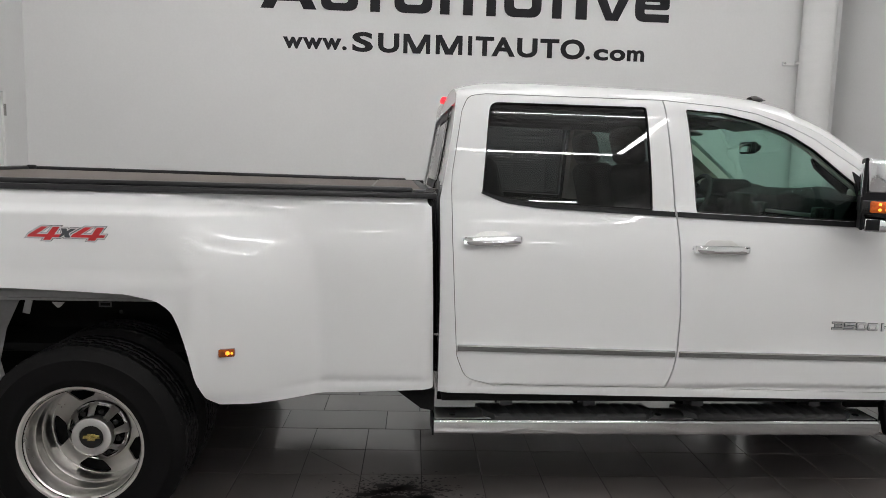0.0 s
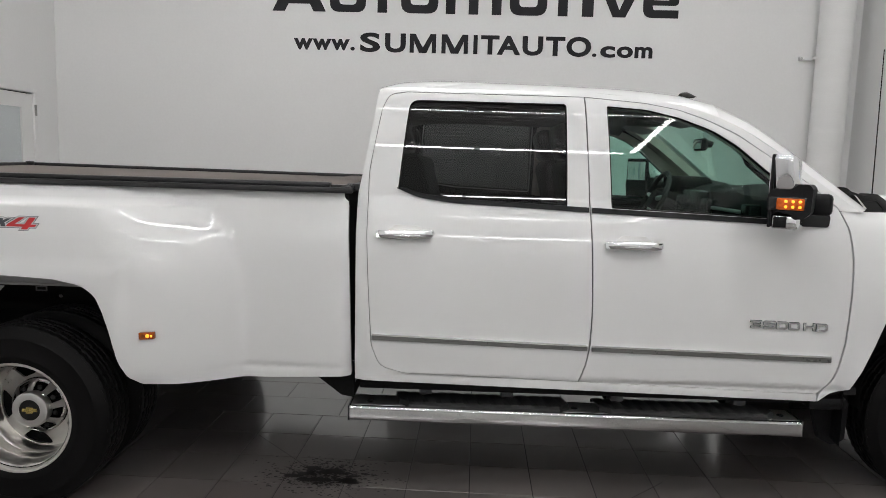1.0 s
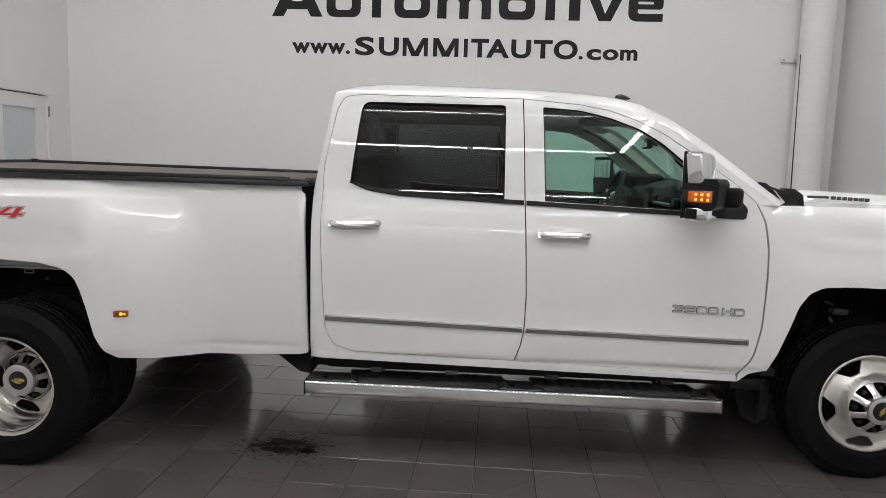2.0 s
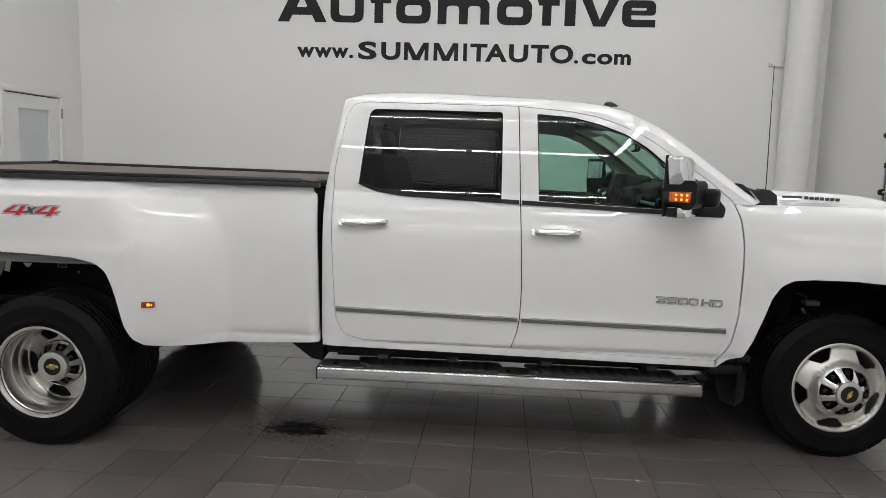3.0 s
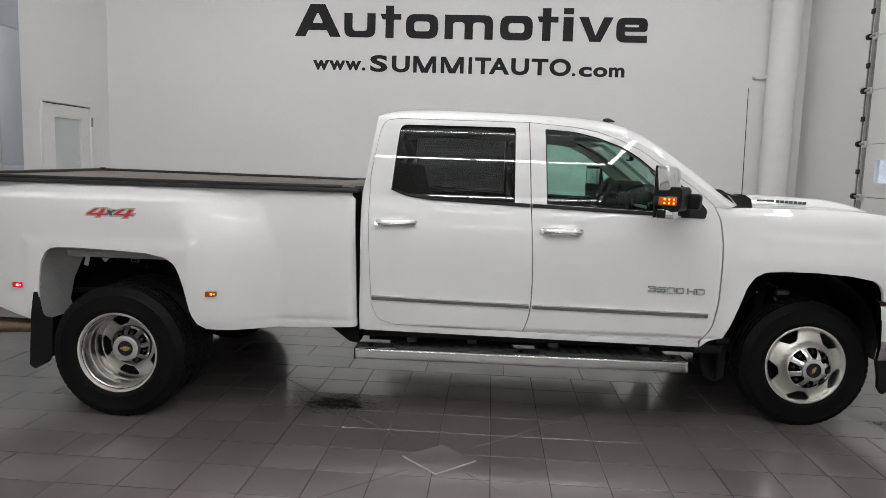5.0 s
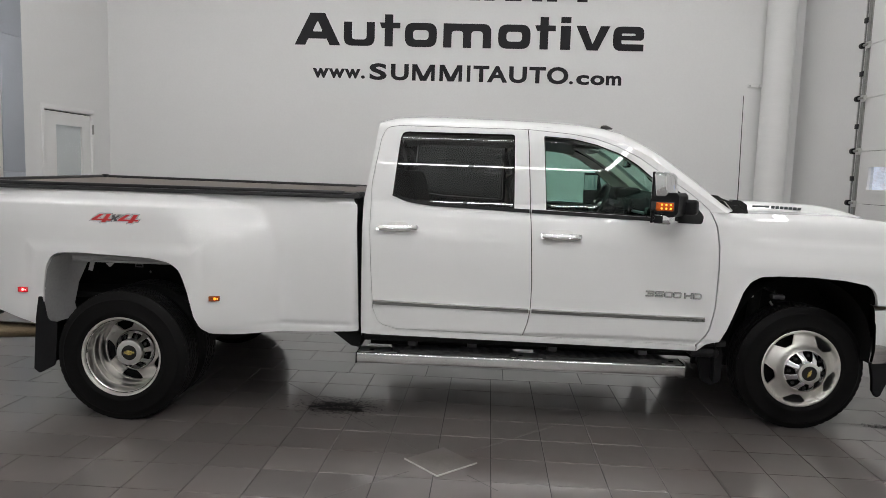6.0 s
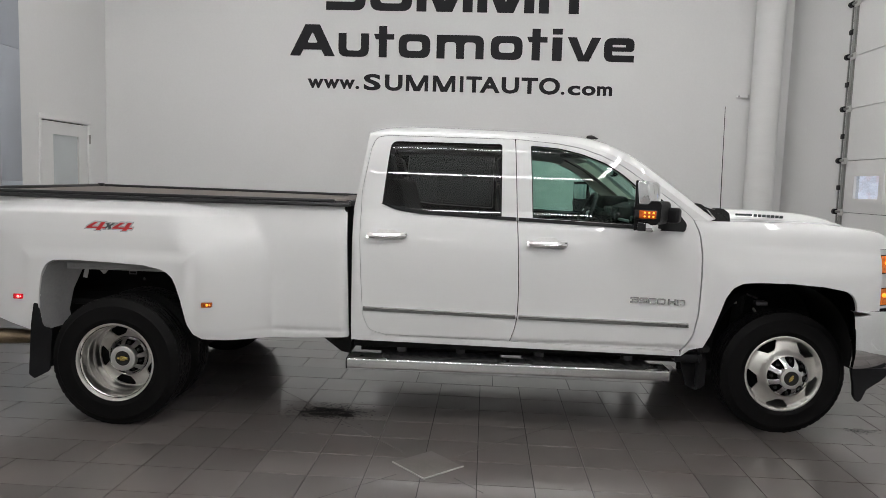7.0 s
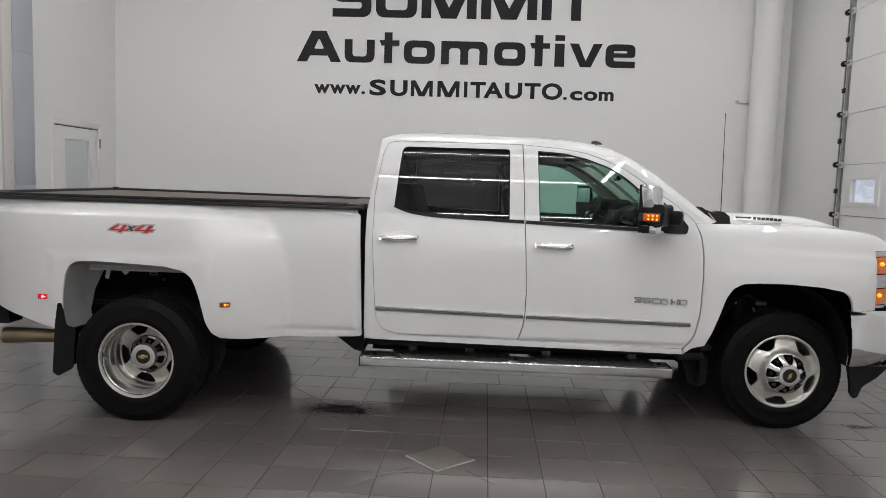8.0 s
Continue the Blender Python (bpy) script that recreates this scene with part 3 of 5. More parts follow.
def lamp_ring(x0, x1, y0, y1):
    """Strip lamps laid out as a rectangle, two to each long side."""
    mid = (x0 + x1) / 2
    for y in (y0, y1):
        strip_lamp((x0 + 0.05, y, LZ), (mid - 0.02, y, LZ))
        strip_lamp((mid + 0.02, y, LZ), (x1 - 0.05, y, LZ))
    for x in (x0, x1):
        strip_lamp((x, y0 + 0.05, LZ), (x, y1 - 0.05, LZ))


lamp_ring(0.32, 4.20, -5.32, -3.15)
strip_lamp((-0.6, -10.9, LZ), (2.3, -10.9, LZ), 0.17)
strip_lamp((2.34, -10.9, LZ), (5.2, -10.9, LZ), 0.17)
# unseen row over the truck, placed to light the back wall and floor
for x0, x1 in ((-2.6, -0.1), (0.4, 2.8), (3.3, 5.8)):
    strip_lamp((x0, 0.9, LZ), (x1, 0.9, LZ), 0.06)
# two unseen lamps added to brighten the side walls
for x in (-2.5, 5.7):
    strip_lamp((x, -1.6, LZ), (x, 0.6, LZ))


# ---- pickup truck: body ----
TRUCK_AT = pose(0.0, 0.01, 0.0, 0, 0, 1.6)
truck = thing("pickup_truck", "white crew-cab pickup truck with dual rear wheels, lamps lit", "pickup truck", TRUCK_AT)
AXLE = 4.26

cab_low = curve([(.45, .985), (.54, 1.000), (.60, 1.012), (.72, 1.018), (.95, 1.0205), (1.0, 1.020), (1.15, 1.0125), (1.22, 1.0013), (1.31, .9725), (1.36, .9495), (1.40, .930)])


def house(x, z):
    """Half width of the glasshouse."""
    h = z - 1.40
    return .930 - .195 * h - .28 * h * h - 1.6 * max(0, h - .385) ** 2 - 2.2 * max(0, z - 1.86) ** 1.5


def cab(x, z):
    """Half width of the cab side: doors below the belt, glasshouse above."""
    tuck = .030 * max(0.0, (1.50 - x) / .08) ** 2
    if z > 1.40:
        return house(x, z) - tuck
    w = cab_low(z) - tuck
    return w - .008 * math.exp(-((z - .575) / .012) ** 2)


bed_low = curve([(.45, .965), (.54, .980), (.66, .993), (.95, 1.0005), (1.1, .999), (1.18, .994), (1.25, .982), (1.31, .966), (1.37, .946), (1.42, .926)])


def bedside(x, z):
    """Half width of the bed side with the wide fender over the dual wheels: a flat face, a broad rounded front corner, a tight shoulder below the rail."""
    edge = 1.33 - .38 * ramp(.10, .66, x)
    far = math.hypot(max(0.0, x - .38, -.55 - x), max(0.0, z - edge) * ramp(.10, .45, x))
    left = .225 - far * far / 1.24 - .225 * ramp(1.315, 1.415, z)
    flare = .5 * (left + math.hypot(left, .022))
    lip = .012 * ramp(.10, .0, arch_gap(x, z, 0.0, -.05, .46, 1.02))
    turn = .020 * max(0.0, (x - 1.355) / .045) ** 2
    turn += .006 * math.exp(-((z - .592) / .016) ** 2) * ramp(.6, 1.0, x)
    return bed_low(z) - turn + flare - .012 * ramp(.62, .53, z) * ramp(.95, .46, x) + lip * ramp(.95, .46, x)


def arch_gap(x, z, cx, off, half, top):
    """Rough distance outside a wheel opening."""
    return max(abs(x - cx - off) - half, z - top)


fender_low = curve([(.45, .985), (.54, 1.000), (.60, 1.012), (.72, 1.016), (.95, 1.016), (1.12, 1.010), (1.22, .998), (1.30, .978), (1.345, .955), (1.37, .925), (1.40, .880)])


def fender(x, z):
    """Half width of the front fender; it turns in towards the grille and swells round the wheel."""
    swell = .028 * ramp(3.62, 3.85, x) * ramp(1.26, 1.05, z) * ramp(.28, .02, arch_gap(x, z, 4.19, 0, .43, 1.0))
    base = fender_low(z) + (cab(x, z) - fender_low(z)) * ramp(3.74, 3.61, x)
    crease = .007 * math.tanh((1.215 - .03 * (x - 4.3) - z) / .018) * ramp(3.75, 4.05, x)
    return base - .40 * max(0, x - 4.45) ** 2.2 + swell + crease


# door lines in the side view
TOP_LINE = [(1.515, 1.795, .06), (1.545, 1.868, .06), (1.63, 1.882), (2.459, 1.880), (2.743, 1.857, .3), (2.894, 1.830, .3), (3.026, 1.784, .3), (3.157, 1.722, .3), (3.304, 1.622, .3), (3.485, 1.497), (3.598, 1.402, .03)]
FRONT_LINE = [(3.632, 1.31, .2), (3.645, 1.17, .3), (3.647, 1.03, .3), (3.640, .80, .3), (3.612, .645, .2), (3.545, .556, .03)]
BOTTOM_LINE = [(2.457, .574), (1.66, .589, .1), (1.545, .620, .08), (1.505, .72, .12)]
REAR_LINE = [(1.490, .95, .5), (1.475, 1.22, .5), (1.470, 1.50, .5)]
SPLIT = [(2.460, 1.880), (2.482, 1.336, .3), (2.502, .90, .5), (2.499, .74, .3), (2.485, .66, .1), (2.457, .574)]
GAP_W = .0028


def inset(pts, d):
    """The polygon moved in by d."""
    out, k = [], len(pts)
    area = sum(pts[i][0] * pts[(i + 1) % k][1] - pts[(i + 1) % k][0] * pts[i][1] for i in range(k))
    s = 1 if area > 0 else -1
    for i in range(k):
        a, b, c = Vector(pts[i - 1]), Vector(pts[i]), Vector(pts[(i + 1) % k])
        u, v = (b - a).normalized(), (c - b).normalized()
        n = Vector((-u.y - v.y, u.x + v.x))
        if n.length < 1e-6:
            n = Vector((-u.y, u.x))
        n.normalize()
        q = b + n * (s * d / max(.35, n.dot(Vector((-u.y, u.x)))))
        out.append((q.x, q.y))
    return out


REAR_DOOR = fillet(TOP_LINE[:3] + SPLIT + BOTTOM_LINE[1:] + REAR_LINE)
FRONT_DOOR = fillet(TOP_LINE[4:] + FRONT_LINE + SPLIT[::-1])
OPENING = fillet(TOP_LINE + FRONT_LINE + BOTTOM_LINE + REAR_LINE)
REAR_WIN = fillet([(1.606, 1.428, .012), (1.632, 1.722, .3), (1.645, 1.842, .05), (2.374, 1.842, .018), (2.379, 1.374, .006), (1.86, 1.394, .4), (1.70, 1.412, .3)])
FRONT_WIN = fillet([(2.560, 1.838, .012), (2.743, 1.826, .3), (2.894, 1.792, .3), (3.044, 1.738, .3), (3.156, 1.668, .3), (3.283, 1.560), (3.538, 1.362, .02), (3.530, 1.338, .01), (2.578, 1.370, .006)])


def both(name, loops, f, material, parents, label="", **kw):
    """The same panel on both sides of the truck."""
    made = []
    for side, parent in zip((-1, 1), parents):
        made.append(put_mesh(name, skin(name, loops, f, side, **kw), material, parent, label))
    return made


TT = (truck, truck)
# cab side frame: rear post, roof rail, windscreen post and sill round the doors
frame_out = [(1.430, .548), (1.428, 1.0), (1.422, 1.40, .1), (1.445, 1.52, .3), (1.478, 1.737, .3), (1.496, 1.893, .02), (1.60, 1.908, .1), (2.46, 1.906), (2.745, 1.884, .3), (2.915, 1.852, .3), (3.06, 1.805, .3), (3.20, 1.738, .3), (3.36, 1.630, .3), (3.55, 1.490), (3.70, 1.385), (3.604, 1.388)]
k0 = min(range(len(OPENING)), key=lambda i: (OPENING[i][0] - 3.598) ** 2 + (OPENING[i][1] - 1.402) ** 2)
ring = OPENING[k0::-1] + OPENING[:k0:-1]
k1 = min(range(len(ring)), key=lambda i: (ring[i][0] - 3.545) ** 2 + (ring[i][1] - .556) ** 2)
side_poly = fillet(frame_out) + ring[:k1 + 1] + [(3.548, .520), (2.458, .534)]
cab_sides = both("cab_side", [side_poly], cab, PAINT, TT)
rear_doors = both("rear_door", [inset(REAR_DOOR, GAP_W), REAR_WIN], cab, PAINT, TT, cell=.025)
front_doors = both("front_door", [inset(FRONT_DOOR, GAP_W), FRONT_WIN], cab, PAINT, TT, cell=.025)
# dark backing sheet put behind the door gaps for their shade
for side in (-1, 1):
    jamb = skin("door_jamb", [inset(OPENING, -.02), inset(REAR_WIN, -.012), inset(FRONT_WIN, -.012)], lambda x, z: cab(x, z) - .024, side, depth=.02)
    put_mesh("door_jamb", jamb, UNDER, truck)
# glass with black seals
for w_loop, doors, gmat, lab in ((REAR_WIN, rear_doors, GLASS_DARK, "dark privacy glass"), (FRONT_WIN, front_doors, GLASS_FRONT, "green-tinted clear glass")):
    for side, d in zip((-1, 1), doors):
        g = skin("window_glass", [inset(w_loop, -.004)], lambda x, z: house(x, z) - .010, side, depth=.004)
        put_mesh("window_glass", g, gmat, d, lab)
        put_mesh("window_seal", skin("window_seal", [inset(w_loop, -.0005), inset(w_loop, .0055)], lambda x, z: house(x, z) - .004, side, depth=.02), UNDER, d)
# belt moulding, sail panel, body moulding
belt_r = fillet([(1.596, 1.434, .006), (1.618, 1.437, .004), (1.71, 1.412, .3), (1.86, 1.394, .4), (2.474, 1.371), (2.475, 1.349), (1.86, 1.372, .4), (1.70, 1.392, .3)])
belt_f = fillet([(2.487, 1.371), (3.40, 1.342), (3.40, 1.318), (2.487, 1.348)])
sail = fillet([(3.325, 1.572), (3.395, 1.519, .05), (3.515, 1.417, .05), (3.555, 1.365, .03), (3.538, 1.316, .02), (3.375, 1.318)])
both("belt_moulding", [belt_r], lambda x, z: cab(x, z) + .007, BLACK, rear_doors, "black belt moulding")
both("belt_moulding", [belt_f], lambda x, z: cab(x, z) + .007, BLACK, front_doors, "black belt moulding")
both("sail_panel", [sail], lambda x, z: cab(x, z) + .009, BLACK, front_doors, "black mirror base panel")
both("body_moulding", [fillet([(1.509, .771), (2.488, .751), (2.488, .726), (1.509, .745)], .002)], lambda x, z: cab(x, z) + .008, MOULD, rear_doors, "chrome-edged grey moulding")
both("body_moulding", [fillet([(2.507, .750), (3.581, .737), (3.583, .710), (2.507, .725)], .002)], lambda x, z: cab(x, z) + .008, MOULD, front_doors, "chrome-edged grey moulding")

for top, doors in (([(1.510, .774), (2.487, .754), (2.487, .746), (1.510, .766)], rear_doors), ([(2.508, .753), (3.580, .740), (3.580, .732), (2.508, .745)], front_doors)):
    both("moulding_edge", [top], lambda x, z: cab(x, z) + .010, CHROME, doors, "bright chrome edge")

# front fender and bed side
front_edge = [(4.768, .862), (4.612, .856)]
F_ARCH = [(4.604, .905, .05), (4.585, .948, .06), (4.545, .979, .08), (4.40, 1.004, .2), (4.20, 1.017, .3), (4.00, 1.017, .2), (3.90, 1.009, .1), (3.838, .975, .08), (3.798, .910, .1), (3.765, .80, .3), (3.722, .67, .2), (3.683, .585)]
fender_poly = fillet([(3.552, .520), (3.553, .556, .02)] + [(x + .0056, z, r) for x, z, r in FRONT_LINE[::-1][1:]] + [(3.606, 1.386), (3.86, 1.386), (4.20, 1.388), (4.46, 1.383, .3), (4.66, 1.366, .2), (4.79, 1.340, .08), (4.858, 1.300, .03), (4.855, 1.248), (4.770, 1.244), (4.766, 1.10)] + front_edge + F_ARCH + [(3.60, .562, .03)])
fenders = both("front_fender", [fender_poly], fender, PAINT, TT, cell=.022)
R_ARCH = [(.525, .553, .03), (.476, .585, .05), (.440, .66, .2), (.408, .80, .3), (.382, .885, .12), (.355, .948, .10), (.300, .990, .12), (.18, 1.015, .2), (.0, 1.024, .3), (-.26, 1.034, .2), (-.385, 1.030, .09), (-.432, 1.005, .09), (-.462, .945, .12), (-.482, .80, .3), (-.486, .66, .3), (-.474, .575)]
bed_poly = fillet([(1.383, 1.402, .012), (1.398, 1.0, .5), (1.410, .556, .01), (1.05, .541), (.66, .543, .1)] + R_ARCH + [(-.56, .585), (-.75, .640, .05), (-1.09, .70, .05), (-1.235, .72, .03), (-1.245, 1.0), (-1.235, 1.402)])
bed_sides = both("bed_side", [bed_poly], bedside, PAINT, TT, cell=.022, step=.03)
# roof with rounded rails
roof_line = curve([(1.49, 1.900), (1.60, 1.932), (1.80, 1.946), (2.2, 1.941), (2.6, 1.930), (2.92, 1.905), (3.08, 1.872)])
rows = []
for i in range(33):
    x = 1.492 + (3.08 - 1.492) * i / 32
    zr = roof_line(x)
    edge_z = min(zr - .02, curve([(1.49, 1.878), (1.60, 1.905), (2.46, 1.903), (2.745, 1.881), (2.915, 1.849), (3.08, 1.795)])(x))
    half = []
    for u in (0, .025, .06, .1, .15, .22, .35, .6, .8, 1):
        y = cab(x, edge_z) * (1 - u) + 0 * u
        rise = (1 - (1 - u) ** 9.0)
        half.append((y, edge_z + (zr + .018 - edge_z) * rise))
    pts = [(x, -y, z) for y, z in half] + [(x, y, z) for y, z in half[-2::-1]]
    rows.append(pts)
part("roof", loft(rows), PAINT, truck, angle=60)
part("roof_rear_edge", loft([rows[0], [(1.484 + .010 * abs(y), y * .998, min(z, 1.905) - .02) for x, y, z in rows[0]], [(1.492, y * .995, 1.84) for x, y, z in rows[0]]]), PAINT, truck, angle=60)
# windscreen, its posts and glass
outer = curve([(3.06, 1.805), (3.20, 1.738), (3.36, 1.630), (3.55, 1.490), (3.70, 1.385)])
crest = curve([(3.08, 1.872), (3.22, 1.795), (3.37, 1.690), (3.57, 1.540), (3.74, 1.410)])
for side in (-1, 1):
    rws = []
    for i in range(15):
        t = i / 14
        x0, x1 = 3.06 + .64 * t, 3.08 + .67 * t
        a = Vector((x0, side * cab(x0, outer(x0)), outer(x0)))
        dip = .020 * (1 - ramp(0, .3, t))
        c = Vector((x1 + .02, side * (cab(x1, crest(x1)) - .085), crest(x1) - .006 - dip * .3))
        b = Vector((x1 - .004, side * (cab(x1, crest(x1)) - .030), crest(x1) - .003 - dip))
        rws.append([a * (1 - s) ** 2 + b * 2 * s * (1 - s) + c * s * s for s in (0, .2, .4, .6, .8, 1)])
    part("windscreen_post", loft(rws), PAINT, truck, angle=60)
rws = []
for i in range(13):
    t = i / 12
    x1 = 3.08 + .67 * t
    w = cab(x1, crest(x1)) - .075
    rws.append([(x1 + .012 + .035 * (1 - (y / w) ** 2), y, crest(x1) - .016 - .010 * (1 - t)) for y in [w * (k / 8 - 1) for k in range(17)]])
part("windscreen", loft(rws), GLASS_SCREEN, truck, "clear green-tinted windscreen", angle=60)
# cab back with its window
BACK_Z = [.53, .70, .95, 1.2, 1.32, 1.37, 1.41, 1.50, 1.60, 1.70, 1.80, 1.86, 1.90]
bw = fillet([(-.37, 1.46), (.37, 1.46), (.35, 1.80), (-.35, 1.80)], .05)
back_x = curve([(.50, 1.432), (1.40, 1.428), (1.52, 1.452), (1.737, 1.486), (1.90, 1.515)])
bm = flat_fill([[(cab(1.44, z) - .004, z) for z in BACK_Z] + [(-cab(1.44, z) + .004, z) for z in BACK_Z[::-1]], bw])
for v in bm.verts:
    v.co = Vector((back_x(v.co.z), v.co.x, v.co.z))
part("cab_back", bm, PAINT, truck)
bm = flat_fill([inset(bw, -.02)])
for v in bm.verts:
    v.co = Vector((back_x(v.co.z) - .006, v.co.x, v.co.z))
part("rear_window", bm, GLASS_DARK, truck, "dark rear window")
bm = flat_fill([inset(bw, -.03), inset(bw, .012)])
for v in bm.verts:
    v.co = Vector((back_x(v.co.z) - .012, v.co.x, v.co.z))
part("rear_window_seal", bm, BLACK, truck, "black window seal")
# hood with a raised middle
hood_top = curve([(3.70, 1.445), (4.0, 1.456), (4.4, 1.445), (4.6, 1.414), (4.75, 1.362), (4.85, 1.312), (4.98, 1.24), (5.08, 1.17)])


def hood_z(x, y):
    w = min(.885, fender(min(x, 4.8), 1.385) - .004)
    e = 1.386 - .12 * max(0, x - 4.35) ** 1.6 - 6 * max(0, x - 4.78) ** 2
    return e + (hood_top(x) - e) * (.16 * ramp(w, .60, abs(y)) + .84 * ramp(.64, .52, abs(y)))


rws = []
for i in range(31):
    x = 3.80 + (5.06 - 3.80) * i / 30
    w = fender(x, 1.372) - .006 - .6 * max(0, x - 4.85)
    bow = .12 * ramp(4.6, 5.06, x)
    rws.append([(x + bow * (1 - (y / w) ** 2), y, hood_z(x, y) - .012 * ramp(w - .02, w, abs(y))) for y in [w * (k / 32 - 1) for k in range(65)]])
part("hood", loft(rws), PAINT, truck, angle=60)
# plastic cowl below the windscreen
bm = loft([[(3.62, y, 1.378 + .0 * y), (3.72, y, 1.425), (3.80, y, 1.44), (3.84, y, 1.40), (3.84, y, 1.33)] for y in [-.87 + 1.74 * k / 12 for k in range(13)]])
part("cowl", bm, BLACK, truck, "black plastic windscreen cowl")



# ---- pickup truck: wheels ----
def tyre_bm(half, out, r_rim=.238, r_top=.405, seg=216):
    """A tyre ring about the y axis, its outer side at y = -half, with ribbed tread and notched shoulders."""
    prof = [(r_rim - .012, -half * .80), (r_rim, -half * .90), (r_rim + .012, -half * .96), (r_rim + .030, -half * .985), (r_rim + .034, -half * 1.0), (r_rim + .040, -half * 1.0), (r_rim + .044, -half * .99),
            (r_rim + .075, -half * 1.0), (r_rim + .105, -half * .985), (r_rim + .110, -half * .992), (r_rim + .116, -half * .992), (r_rim + .120, -half * .965),
            (r_top - .036, -half * .915), (r_top - .020, -half * .865), (r_top - .008, -half * .80)]
    ribs = []
    for a, b in ((-.76, -.50), (-.42, -.16), (-.08, .08), (.16, .42), (.50, .76)):
        ribs += [(r_top - .011, half * a - .001), (r_top - .001, half * a + .002), (r_top, half * (a + b) / 2), (r_top - .001, half * b - .002), (r_top - .011, half * b + .001)]
    full = prof + ribs + [(r, -y) for r, y in prof[::-1]]
    bm = bmesh.new()
    k0, k1 = len(prof), len(prof) + len(ribs)
    rws = []
    for j, (r, y) in enumerate(full):
        row = []
        for i in range(seg):
            t = 2 * math.pi * i / seg
            rr, yy = r, y
            if k0 <= j < k1:
                rib = (j - k0) // 5
                yy += .0022 * math.sin(t * 72 + rib) * (rib % 2 * 2 - 1)
                if rib in (0, 4) and i % 4 == 0 and (j - k0) % 5 not in (0, 4):
                    rr -= .0032
                elif rib not in (0, 4) and (i + rib) % 6 == 0 and (j - k0) % 5 not in (0, 4):
                    rr -= .005
            elif j in (len(prof) - 1, len(prof) - 2, k1, k1 + 1) and i % 4 == 0:
                rr -= .0018
            row.append((rr * math.cos(t), yy, rr * math.sin(t)))
        rws.append(row)
    loft(rws, closed=True, bm=bm)
    return bm


def disc_holes(count, r_mid, w, h, turn, inner=.34, soft=.028):
    """Rounded openings in a wheel disc, wider towards the rim."""
    loops = []
    for k in range(count):
        a = radians(turn) + 2 * math.pi * k / count
        u, v = (math.cos(a), math.sin(a)), (-math.sin(a), math.cos(a))
        pts = [(-h / 2, -w * inner), (h * .30, -w * .56), (h / 2, -w * .40), (h / 2 + .006, 0), (h / 2, w * .40), (h * .30, w * .56), (-h / 2, w * inner)]
        loops.append(fillet([(u[0] * (r_mid + p) + v[0] * q, u[1] * (r_mid + p) + v[1] * q) for p, q in pts], soft, 4))
    return loops


def circle(r, k=72):
    return [(r * math.cos(2 * math.pi * i / k), r * math.sin(2 * math.pi * i / k)) for i in range(k)]


def plain_badge(name, s, y, parent, turn=0.0):
    """A small plain gold badge: a slanted bar with a wider middle block."""
    pts = [(-1, -.18), (-.42, -.18), (-.5, -.42), (.42, -.42), (.5, -.18), (1, -.18), (.92, .22), (.45, .22), (.5, .42), (-.42, .42), (-.45, .22), (-.92, .22)]
    c, q = math.cos(radians(turn)), math.sin(radians(turn))
    return part(name, prism([[(s * (c * a - q * b), s * (q * a + c * b)) for a, b in pts]], y, y - .003), GOLD, parent, "plain gold badge")


def front_wheel(where):
    """Front wheel, bulging outwards: disc, tyre, lug cover; outer side towards -y."""
    f = curve([(.0, .175), (.130, .170), (.146, .150), (.156, .128), (.185, .108), (.218, .087), (.227, .090), (.232, .104), (.238, .113), (.247, .114), (.253, .110)])
    depth_at = lambda x, z: f(math.hypot(x, z))
    me = skin("wheel", [circle(.252), circle(.132, 48)] + disc_holes(5, .196, .136, .054, 121, .17, .014), depth_at, -1, step=.02, depth=.012, cell=.016)
    wheel = put_mesh("wheel", me, ALLOY, truck, "polished aluminium wheel")
    wheel.matrix_basis = where
    part("barrel", lathe([(.252, -.090), (.232, -.05), (.205, 0.0), (.222, .09)]), SATIN, wheel)
    part("brake_drum", rod((0, -.02, 0), (0, .08, 0), .195, seg=40), UNDER, wheel)
    part("tyre", tyre_bm(.118, -1, .243), RUBBER, wheel, "black ribbed tyre")
    lug_cover(wheel, .205, 20, 1.22, CHROME)
    return wheel


